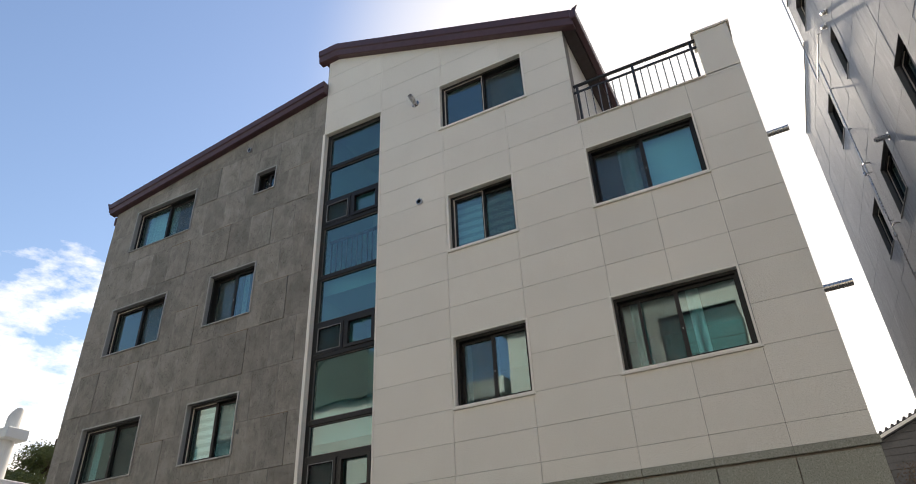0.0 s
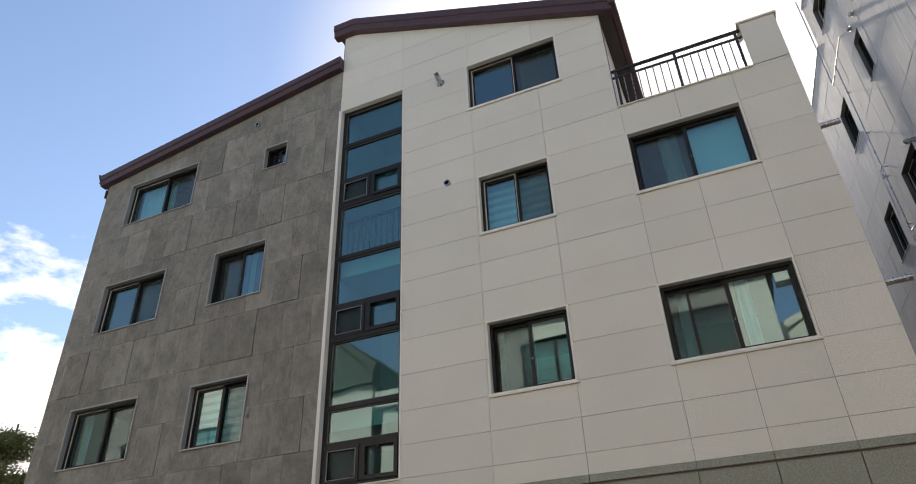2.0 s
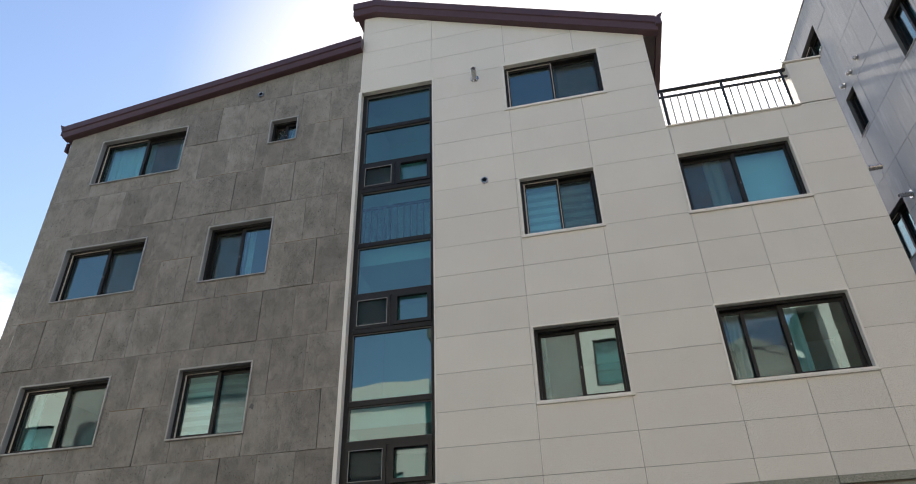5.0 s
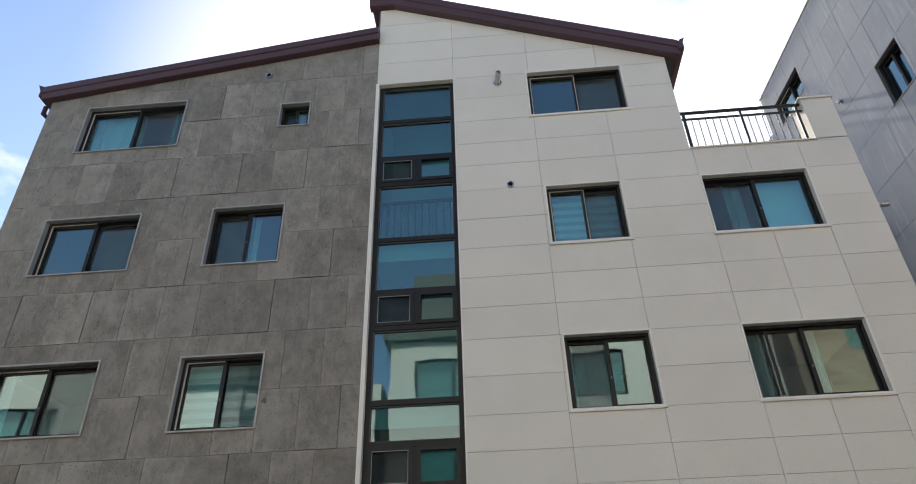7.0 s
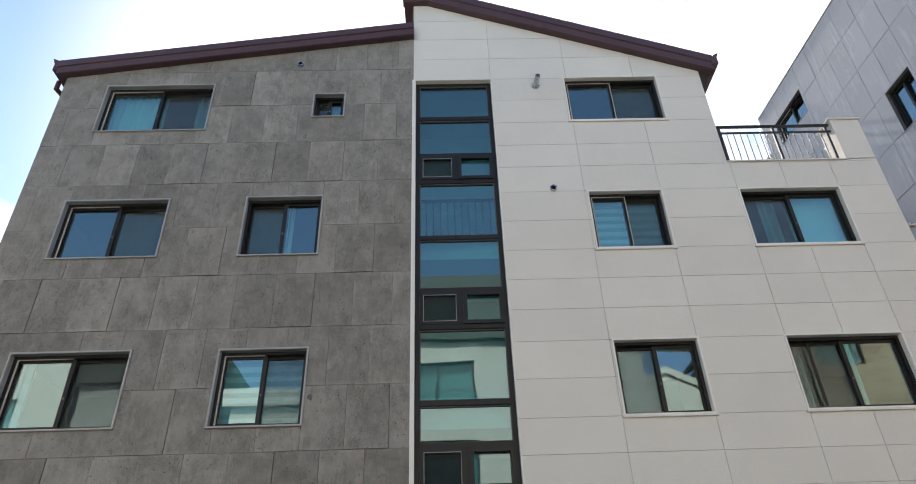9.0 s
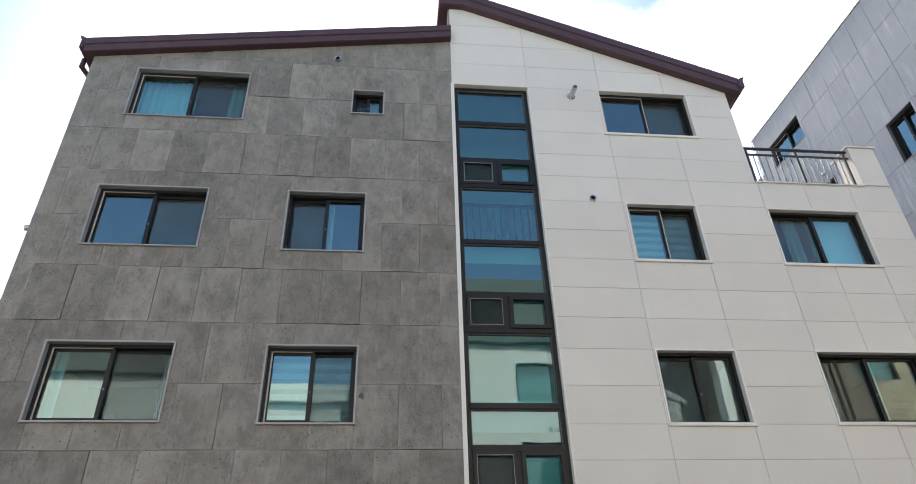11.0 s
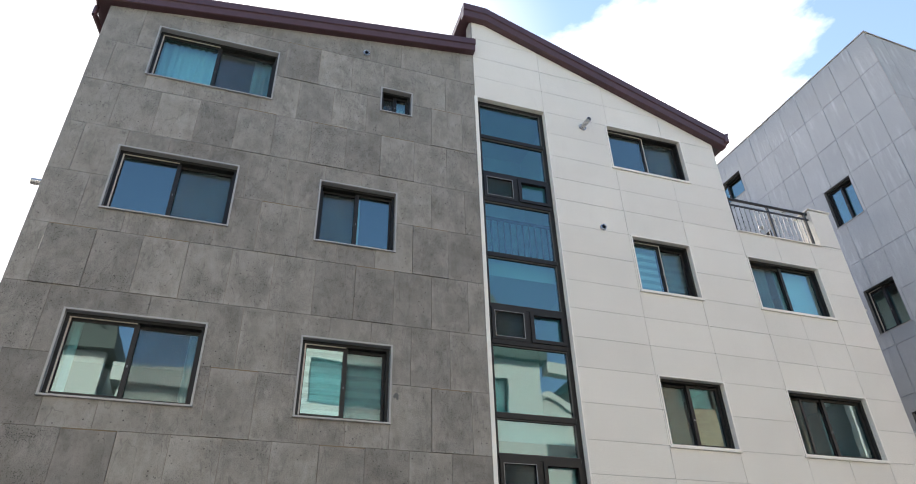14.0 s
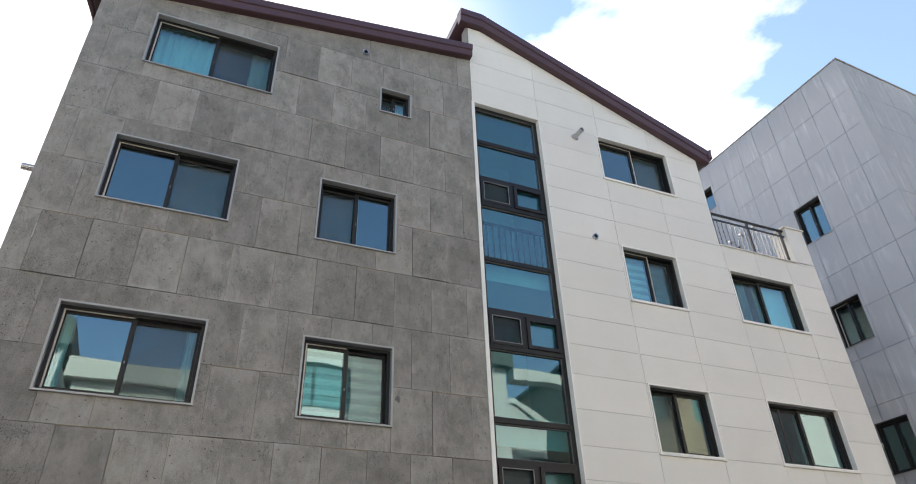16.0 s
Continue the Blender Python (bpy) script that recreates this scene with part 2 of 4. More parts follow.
M_WHITE = granite("pale_granite", (0.722, 0.690, 0.620), (0.52, 0.49, 0.435), (0.80, 0.77, 0.725), 0.03, 85.0)
M_BELT = granite("grey_green_stone", (0.295, 0.295, 0.25), (0.20, 0.205, 0.165), (0.36, 0.36, 0.31), 0.05, 60.0)
M_NEIGH = granite("blue_grey_granite", (0.390, 0.400, 0.410), (0.26, 0.268, 0.275), (0.47, 0.48, 0.485), 0.035, 90.0, 0.72, 0.055, 0.5)
M_BASALT = basalt()
M_BACK = plain("joint_mortar", (0.24, 0.225, 0.205), 0.9)
M_BACKG = plain("dark_joint_mortar", (0.225, 0.19, 0.15), 0.9)
M_BROWN = plain("brown_sealant", (0.19, 0.14, 0.085), 0.8)
M_ROOF = plain("maroon_coated_metal", (0.078, 0.036, 0.042), 0.42, 0.0, 12, 0.25)
M_SOFFIT = plain("brown_soffit_metal", (0.05, 0.034, 0.032), 0.55, 0.0, 12, 0.25)
M_FRAME = plain("charcoal_window_frame", (0.017, 0.016, 0.015), 0.42, 0.0, 25, 0.2, 0.3)
M_TRACK = plain("beige_screen_frame", (0.52, 0.46, 0.40), 0.45, 0.0, 25, 0.1)
M_ALU = plain("silver_aluminium_trim", (0.38, 0.37, 0.35), 0.45, 0.2, 40, 0.2)
M_EDGE = plain("pale_stone_edging", (0.80, 0.765, 0.70), 0.6, 0.0, 50, 0.1)
M_SILL = plain("grey_sill_metal", (0.30, 0.30, 0.30), 0.7, 0.0, 40, 0.2, 0.2)
M_REVEAL = plain("grey_reveal_metal", (0.13, 0.13, 0.128), 0.7, 0.0, 40, 0.2, 0.2)
M_SHEER = plain("sheer_blind_cloth", (0.56, 0.55, 0.52), 0.9, 0, 60, 0.1)
M_STEEL = plain("stainless_steel", (0.58, 0.56, 0.54), 0.28, 1.0, 40, 0.25)
M_BAR = plain("dull_steel_bar", (0.26, 0.26, 0.255), 0.3, 0.85, 40, 0.25)
# matt black that stands for shade inside the round vents
M_DARK = plain("hollow_shade_black", (0.008, 0.008, 0.008), 0.95, 0.0, 25, 0.2, 0.0)
M_BLACK = plain("black_painted_steel", (0.02, 0.02, 0.021), 0.4, 0.0, 25, 0.2)
# plaster grey lowered so that the rooms look dim: shade put into the colour
M_ROOM = plain("dimmed_room_plaster", (0.28, 0.265, 0.245), 0.9, 0, 8, 0.1)
M_CURTAIN = plain("white_curtain_cloth", (0.78, 0.78, 0.74), 0.9, 0, 60, 0.08)
M_GREYCUR = plain("grey_blind_cloth", (0.22, 0.215, 0.2), 0.9, 0, 60, 0.1)
M_ASPHALT = plain("asphalt", (0.105, 0.104, 0.10), 0.9, 0, 160, 0.4)
M_PAVE = plain("concrete_paving", (0.30, 0.29, 0.27), 0.9, 0, 40, 0.3)
M_STUCCO = plain("white_stucco", (0.74, 0.73, 0.69), 0.85, 0, 60, 0.12)
M_TILE = plain("dark_roof_tile", (0.07, 0.07, 0.075), 0.6, 0, 20, 0.4)
M_SLATE = plain("grey_green_slate", (0.13, 0.14, 0.13), 0.75, 0, 12, 0.4)
M_BRICK = brickwork()
M_BARK = plain("bark", (0.09, 0.06, 0.045), 0.9, 0, 25, 0.5)
M_LEAF = plain("pine_needles", (0.115, 0.14, 0.045), 0.7, 0, 9, 0.5)
M_BUSH = plain("dry_shrub", (0.12, 0.075, 0.04), 0.8, 0, 9, 0.5)
def mesh_screen(name, shade, least, most):
    """Fine dark insect mesh: part of the light passes."""
    m = bpy.data.materials.new(name)
    m.use_nodes = True
    t = m.node_tree
    mx, tr = t.nodes.new("ShaderNodeMixShader"), t.nodes.new("ShaderNodeBsdfTransparent")
    b = t.nodes["Principled BSDF"]
    b.inputs["Base Color"].default_value = (shade, shade * 1.1, shade * 1.06, 1)
    b.inputs["Roughness"].default_value = 0.8
    nz = t.nodes.new("ShaderNodeTexNoise")
    nz.inputs["Scale"].default_value = 3.0
    mr = t.nodes.new("ShaderNodeMapRange")
    mr.inputs["To Min"].default_value, mr.inputs["To Max"].default_value = least, most
    co = t.nodes.new("ShaderNodeTexCoord")
    t.links.new(co.outputs["Object"], nz.inputs["Vector"])
    t.links.new(nz.outputs["Fac"], mr.inputs["Value"])
    t.links.new(mr.outputs["Result"], mx.inputs[0])
    t.links.new(tr.outputs[0], mx.inputs[1])
    t.links.new(b.outputs[0], mx.inputs[2])
    t.links.new(mx.outputs[0], t.nodes["Material Output"].inputs["Surface"])
    return m


M_MESH = mesh_screen("insect_mesh", 0.075, 0.16, 0.27)
M_MESH_VENT = mesh_screen("dense_insect_mesh", 0.012, 0.42, 0.52)
M_GLASS = glass("teal_window_glass", (0.62, 0.86, 0.885), 0.145, 0.06)
M_GLASS_S = glass("dark_teal_stair_glass", (0.52, 0.78, 0.80), 0.125, 0.07)

# ---- mesh helpers ----


def part(name, bm, material, parent=None, label=""):
    """Link a bmesh as one mesh object under its thing or part."""
    me = bpy.data.meshes.new(name)
    bmesh.ops.recalc_face_normals(bm, faces=bm.faces)
    bm.to_mesh(me)
    bm.free()
    me.materials.append(material)
    ob = new(name, me)
    if parent is not None:
        ob.parent = parent
    return tagged(ob, label)


def box(bm, x0, x1, y0, y1, z0, z1, bevel=0.0):
    vs = [bm.verts.new((x, y, z)) for x in (x0, x1) for y in (y0, y1) for z in (z0, z1)]
    fs = [bm.faces.new([vs[i] for i in q]) for q in ((0, 1, 3, 2), (4, 6, 7, 5), (0, 4, 5, 1), (2, 3, 7, 6), (0, 2, 6, 4), (1, 5, 7, 3))]
    if bevel:
        es = list({e for f in fs for e in f.edges})
        bmesh.ops.bevel(bm, geom=es, offset=bevel, segments=1, affect="EDGES")
    return bm


def boxes(*rows, bevel=0.0):
    bm = bmesh.new()
    for r in rows:
        box(bm, *r, bevel=bevel)
    return bm


def rod(bm, a, b, r, seg=12, r2=None):
    """A round bar from a to b."""
    a, b = Vector(a), Vector(b)
    m = Matrix.Translation((a + b) / 2) @ (b - a).to_track_quat("Z", "Y").to_matrix().to_4x4()
    bmesh.ops.create_cone(bm, cap_ends=True, segments=seg, radius1=r, radius2=r if r2 is None else r2, depth=(b - a).length, matrix=m)
    return bm


def tube(bm, a, b, r, inner, seg=16):
    """A hollow pipe that is open at b."""
    a, b = Vector(a), Vector(b)
    q = (b - a).to_track_quat("Z", "Y").to_matrix()
    rings = []
    for base, rad in ((a, r), (b, r), (b, inner), (a + (b - a) * 0.35, inner)):
        rings.append([bm.verts.new(base + q @ Vector((rad * math.cos(2 * math.pi * i / seg), rad * math.sin(2 * math.pi * i / seg), 0))) for i in range(seg)])
    for p, n in zip(rings, rings[1:]):
        for i in range(seg):
            bm.faces.new((p[i], p[(i + 1) % seg], n[(i + 1) % seg], n[i]))
    bm.faces.new(rings[0])
    bm.faces.new(rings[-1])
    return bm


def clip(poly, keep):
    """The part of a polygon on which keep(u, v) is not negative; keep is linear."""
    out = []
    for (a, b) in zip(poly, poly[1:] + poly[:1]):
        ka, kb = keep(*a), keep(*b)
        if ka >= 0:
            out.append(a)
        if (ka > 1e-9 and kb < -1e-9) or (ka < -1e-9 and kb > 1e-9):
            f = ka / (ka - kb)
            out.append((a[0] + f * (b[0] - a[0]), a[1] + f * (b[1] - a[1])))
    return out


def plate(u0, u1, v0, v1, holes, w0, w1, cuts=()):
    """A slab in the plane of a wall with openings cut through it: u along, v up, w into the wall."""
    us, vs = {u0, u1}, {v0, v1}
    for a, b, c, d in holes:
        us |= {x for x in (a, b) if u0 < x < u1}
        vs |= {x for x in (c, d) if v0 < x < v1}
    us, vs = sorted(us), sorted(vs)
    polys = []
    for a, b in zip(us, us[1:]):
        for c, d in zip(vs, vs[1:]):
            mu, mv = (a + b) / 2, (c + d) / 2
            if any(h[0] < mu < h[1] and h[2] < mv < h[3] for h in holes):
                continue
            p = [(a, c), (b, c), (b, d), (a, d)]
            for k in cuts:
                p = clip(p, k) if p else p
            if len(p) > 2:
                polys.append(p)
    if not polys:
        return None
    bm, seen, count, front = bmesh.new(), {}, {}, []

    def vert(u, v, w):
        key = (round(u, 4), round(v, 4), w)
        if key not in seen:
            seen[key] = bm.verts.new((u, w, v))
        return seen[key]

    for p in polys:
        for w in (w0, w1):
            try:
                bm.faces.new([vert(u, v, w) for u, v in p])
            except ValueError:
                pass
        for a, b in zip(p, p[1:] + p[:1]):
            ka, kb = (round(a[0], 4), round(a[1], 4)), (round(b[0], 4), round(b[1], 4))
            key = (min(ka, kb), max(ka, kb))
            count[key] = count.get(key, 0) + 1
    for (a, b), n in count.items():
        if n == 1 and a != b:
            bm.faces.new([vert(*a, w0), vert(*b, w0), vert(*b, w1), vert(*a, w1)])
    return bm


def sweep(bm, profile, path):
    """A closed profile of (y, z) moved along a path of (x, z)."""
    rings = [[bm.verts.new((x, y, z + dz)) for y, dz in profile] for x, z in path]
    for p, n in zip(rings, rings[1:]):
        for i in range(len(profile)):
            j = (i + 1) % len(profile)
            bm.faces.new((p[i], p[j], n[j], n[i]))
    bm.faces.new(rings[0])
    bm.faces.new(rings[-1])
    return bm


def empty(name, label, category, at=(0, 0, 0), **tags):
    return tagged(new(name), label, category, **tags) if at == (0, 0, 0) else tagged(moved(new(name), at), label, category, **tags)


def moved(ob, at):
    ob.location = at
    return ob


def frame_bm(x0, x1, z0, z1, t, y0, y1, bevel=0.006):
    """Four mitred bars round an opening."""
    bm = bmesh.new()
    o = [(x0, z0), (x1, z0), (x1, z1), (x0, z1)]
    i = [(x0 + t, z0 + t), (x1 - t, z0 + t), (x1 - t, z1 - t), (x0 + t, z1 - t)]
    vo = [[bm.verts.new((x, y, z)) for x, z in o] for y in (y0, y1)]
    vi = [[bm.verts.new((x, y, z)) for x, z in i] for y in (y0, y1)]
    for k in range(4):
        n = (k + 1) % 4
        bm.faces.new((vo[0][k], vo[0][n], vi[0][n], vi[0][k]))
        bm.faces.new((vo[1][k], vi[1][k], vi[1][n], vo[1][n]))
        bm.faces.new((vo[0][k], vo[1][k], vo[1][n], vo[0][n]))
        bm.faces.new((vi[0][k], vi[0][n], vi[1][n], vi[1][k]))
    return bm


def pane_bm(x0, x1, z0, z1, y):
    """One thin sheet of glass."""
    return boxes((x0, x1, y, y + 0.006, z0, z1))


def folds(x0, x1, z0, z1, y, pitch=0.12, depth=0.03):
    """A hanging curtain with folds."""
    bm = bmesh.new()
    n = max(8, int((x1 - x0) / pitch * 6))
    prev = None
    for i in range(n + 1):
        x = x0 + (x1 - x0) * i / n
        yy = y + depth * math.sin(i * 2 * math.pi / 6 + 0.7 * math.sin(i * 0.37))
        cur = [bm.verts.new((x, yy + o, z)) for o in (0, 0.004) for z in (z0, z1)]
        if prev:
            for a, b in ((0, 1), (1, 3), (3, 2), (2, 0)):
                bm.faces.new((prev[a], prev[b], cur[b], cur[a]))
        prev = cur
    return bm


def sliding_window(parent, x0, x1, z0, z1, label, surround=None, screen=True, front_left=True, split=0.5, inside=(), mesh=None):
    """A two-leaf sliding window in a reveal: frame, two sashes with panes, screen track, surround and what hangs behind."""
    d = 0.10
    win = part("window", frame_bm(x0, x1, z0, z1, 0.055, d - 0.02, d + 0.16), M_FRAME, parent, label)
    xm = x0 + (x1 - x0) * split
    s = 0.06
    spans = ((x0 + 0.03, xm + s / 2), (xm - s / 2, x1 - 0.03))
    for k, (a, b) in enumerate(spans):
        y = d + (0.035 if (k == 0) == front_left else 0.085)
        sash = part("sash", frame_bm(a, b, z0 + 0.035, z1 - 0.035, s, y, y + 0.035), M_FRAME, win)
        pane = part("pane", pane_bm(a + s - 0.01, b - s + 0.01, z0 + 0.03 + s, z1 - 0.03 - s, y + 0.015), M_GLASS, win)
        pane.visible_shadow = False
    if screen:
        a, b = spans[0] if screen == "left" else spans[1]
        a += 0.028 if screen == "left" else 0.0
        part("screen_track", boxes((a, a + 0.02, d - 0.004, d + 0.012, z0 + 0.05, z1 - 0.045), (a + 0.02, b - 0.03, d - 0.004, d + 0.012, z1 - 0.065, z1 - 0.045)), M_TRACK, win, "thin beige insect screen track")
        if surround == "thin":
            part("screen_stile", boxes((b - 0.03, b - 0.018, d - 0.004, d + 0.012, z0 + 0.05, z1 - 0.045)), M_TRACK, win, "thin beige edge of the insect screen")
    part("latch", boxes((xm - 0.006, xm + 0.006, d + 0.022, d + 0.036, z0 + (z1 - z0) * 0.42, z0 + (z1 - z0) * 0.42 + 0.03)), M_SILL, win, "small grey latch")
    if mesh is not None:
        a, b = spans[mesh]
        yy = d + (0.035 if (mesh == 0) == front_left else 0.085)
        part("insect_screen", boxes((a + s - 0.01, b - s + 0.01, yy + 0.006, yy + 0.008, z0 + 0.03 + s, z1 - 0.03 - s)), M_MESH, win, "fine dark insect screen")
    if surround == "trim":
        part("surround", frame_bm(x0 - 0.014, x1 + 0.014, z0 - 0.014, z1 + 0.014, 0.026, -0.026, 0.0), M_ALU, win, "silver grey aluminium surround")
        part("reveal", frame_bm(x0 + 0.001, x1 - 0.001, z0 + 0.001, z1 - 0.001, 0.011, 0.001, d - 0.003), M_SILL, win, "grey metal reveal lining")
        part("sill_nosing", boxes((x0 - 0.016, x1 + 0.016, -0.036, -0.0265, z0 - 0.017, z0 - 0.002), bevel=0.003), M_ALU, win, "silver sill edge")
    elif surround == "thin":
        part("surround", frame_bm(x0 - 0.018, x1 + 0.018, z0 - 0.004, z1 + 0.016, 0.026, -0.02, 0.0005), M_EDGE, win, "pale stone edging round the opening")
        part("reveal", frame_bm(x0 + 0.001, x1 - 0.001, z0 + 0.001, z1 - 0.001, 0.009, 0.002, d - 0.003), M_WHITE, win, "pale stone reveal edging")
        part("sill", boxes((x0 - 0.04, x1 + 0.04, -0.032, 0.09, z0 - 0.036, z0 - 0.005), bevel=0.004), M_WHITE, win, "pale granite sill")
    elif surround == "grey":
        part("surround", frame_bm(x0 - 0.002, x1 + 0.002, z0 - 0.002, z1 + 0.002, 0.014, 0.002, d), M_REVEAL, win, "dark metal reveal edging")
        part("sill", boxes((x0 - 0.02, x1 + 0.02, -0.02, 0.09, z0 - 0.014, z0 + 0.004)), M_SILL, win, "thin grey metal sill")
    for kind, a, b, *rest in inside:
        ya = d + 0.22
        lo, hi = x0 + (x1 - x0) * a, x0 + (x1 - x0) * b
        if kind == "curtain":
            part("curtain", folds(lo, hi, z0 - 0.05, z1 + 0.05, ya + 0.06), M_CURTAIN, win, "white curtain hanging in folds")
        elif kind == "blind":
            part("blind", boxes((lo, hi, ya + 0.02, ya + 0.03, z0 + (rest[0] if rest else -0.02), z1 + 0.05)), M_CURTAIN, win, "white roller blind drawn down")
        elif kind == "grey":
            part("blind", boxes((lo, hi, ya + 0.02, ya + 0.03, z0 - 0.02, z1 + 0.05)), M_GREYCUR, win, "grey roller blind drawn down")
        elif kind == "stripes":
            z = z0 - 0.02
            while z < z1 + 0.05:
                part("blind_slat", boxes((lo, hi, ya + 0.02, ya + 0.026, z, z + 0.085)), M_CURTAIN, win)
                part("blind_slat", boxes((lo, hi, ya + 0.03, ya + 0.034, z + 0.08, z + 0.165)), M_SHEER, win)
                z += 0.16
    return win


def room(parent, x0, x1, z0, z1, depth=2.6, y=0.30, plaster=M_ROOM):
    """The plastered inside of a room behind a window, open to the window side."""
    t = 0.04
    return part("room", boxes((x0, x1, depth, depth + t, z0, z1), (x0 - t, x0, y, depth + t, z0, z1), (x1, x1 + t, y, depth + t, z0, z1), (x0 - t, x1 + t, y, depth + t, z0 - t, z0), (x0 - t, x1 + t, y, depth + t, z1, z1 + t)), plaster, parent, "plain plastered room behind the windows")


# ---- ground ----
gm = bmesh.new()
box(gm, -600, 600, -600, 600, -0.3, 0.0)
tagged(part("ground", gm, M_ASPHALT), "dark worn asphalt lane between the houses", "ground", kind="structure")
tagged(part("pavement", boxes((-15.2, 1.6, 8.35, 9.17, 0.002, 0.12), bevel=0.02), M_PAVE), "concrete kerb strip along the building's foot", "pavement", kind="structure")

# ---- apartment building ----
Y = 9.17
GX0, GX1, WX1 = -14.42, -7.73, 0.61
PX1 = -2.10
BACK = 11.5
flat = empty("apartment_building", "four-storey block clad in grey basalt and pale granite panels", "building", (0, Y, 0))


def grey_top(u, v):
    return 12.03 + (u - GX0) * (13.0 - 12.03) / (GX1 - GX0) - v


def white_top(u, v):
    return 13.98 - 0.392 * (u + 7.42) - v


def white_flat(u, v):
    return 13.98 - v


Z1T, Z1B, Z2T, Z2B, Z3T, Z3B = 11.665, 10.52, 8.91, 7.73, 6.105, 4.94
G_WIN = [(-13.55, -11.52, 10.475, 11.635), (-13.58, -11.83, 7.745, 8.895), (-10.525, -9.24, 7.73, 8.90), (-13.59, -11.835, 4.95, 6.11), (-10.54, -9.235, 4.925, 6.085), (-9.59, -9.005, 10.75, 11.335)]
W_WIN = [(-4.78, -2.98, 10.535, Z1T), (-4.68, -3.405, 7.715, 8.885), (-2.05, -0.30, 7.715, 8.875), (-4.69, -3.41, 4.93, 6.09), (-2.072, -0.30, 4.94, 6.095)]
STAIR = (-7.66, -6.205, 3.95, 11.675)
BALC = (PX1, 0.07, 9.50, 16.0)

grey_wall = part("grey_wall", plate(GX0 + 0.01, GX1, 3.58, 13.4, [(a - 0.004, b + 0.004, c - 0.004, d + 0.004) for a, b, c, d in G_WIN], 0.012, 0.28, (grey_top,)), M_BACKG, flat, "wall clad in mottled grey basalt panels")
white_wall = part("white_wall", plate(GX1, WX1 - 0.01, 3.58, 14.2, [(a - 0.004, b + 0.004, c - 0.004, d + 0.004) for a, b, c, d in W_WIN + [STAIR]] + [(PX1, WX1 + 1, 9.465, 20)], 0.012, 0.28, (white_top, white_flat)), M_BACK, flat, "wall clad in pale speckled granite panels")
side_r = part("side_wall", boxes((WX1 - 0.3, WX1, 0.285, BACK, 0, 9.47), bevel=0.004), M_WHITE, flat, "pale granite side wall")
side_l = part("side_wall", boxes((GX0, GX0 + 0.3, 0.285, BACK, 0, 11.7), bevel=0.004), M_BASALT, flat, "grey basalt side wall")
part("return_wall", boxes((GX1 + 0.0, GX1 + 0.12, 0.285, BACK, 12.3, 13.75)), M_WHITE, flat, "pale side wall that rises over the lower roof")
part("penthouse_wall", boxes((PX1 - 0.25, PX1, 0.285, BACK, 9.3, 11.75)), M_WHITE, flat, "pale wall of the top storey beside the terrace")
part("terrace", boxes((PX1 + 0.002, WX1 - 0.31, 0.285, BACK, 9.2, 9.40)), M_PAVE, flat, "roof terrace deck")
part("back_wall", boxes((GX0 + 0.31, WX1 - 0.31, BACK - 0.3, BACK, 0, 9.15), (GX0 + 0.31, PX1 - 0.26, BACK - 0.3, BACK, 9.16, 11.9)), M_STUCCO, flat, "plain rear wall")

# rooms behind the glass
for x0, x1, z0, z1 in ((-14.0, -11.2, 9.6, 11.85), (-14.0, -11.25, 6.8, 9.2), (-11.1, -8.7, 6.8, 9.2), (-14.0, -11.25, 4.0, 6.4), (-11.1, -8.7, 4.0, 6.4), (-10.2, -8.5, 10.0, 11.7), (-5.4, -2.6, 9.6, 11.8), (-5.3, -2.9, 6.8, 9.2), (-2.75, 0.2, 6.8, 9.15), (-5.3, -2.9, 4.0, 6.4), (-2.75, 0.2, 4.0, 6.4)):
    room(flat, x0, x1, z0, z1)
room(flat, -7.7, -5.9, 3.6, 11.9, 1.95, plaster=M_STUCCO)

# windows of the grey wall
lab = "sliding window in a dark frame with silver surround"
sliding_window(flat, *G_WIN[0], lab + ", white curtains", "trim", "left", inside=(("curtain", 0.0, 0.5), ("curtain", 0.8, 1.0)), mesh=1)
sliding_window(flat, *G_WIN[1], lab, "trim", "left", inside=(("grey", 0.5, 1.0),), mesh=1)
sliding_window(flat, *G_WIN[2], lab, "trim", False, False, inside=(("grey", 0.0, 0.5), ("curtain", 0.5, 0.58)), mesh=0)
sliding_window(flat, *G_WIN[3], lab + ", curtains drawn aside", "trim", "left", inside=(("curtain", 0.0, 0.1), ("curtain", 0.88, 1.0)), mesh=1)
sliding_window(flat, *G_WIN[4], lab + ", striped blind", "trim", "left", inside=(("stripes", 0.0, 1.0),), mesh=1)
sliding_window(flat, *G_WIN[5], "small sliding window with silver surround", "trim", False, False, inside=(("blind", 0.5, 1.0),), mesh=0)
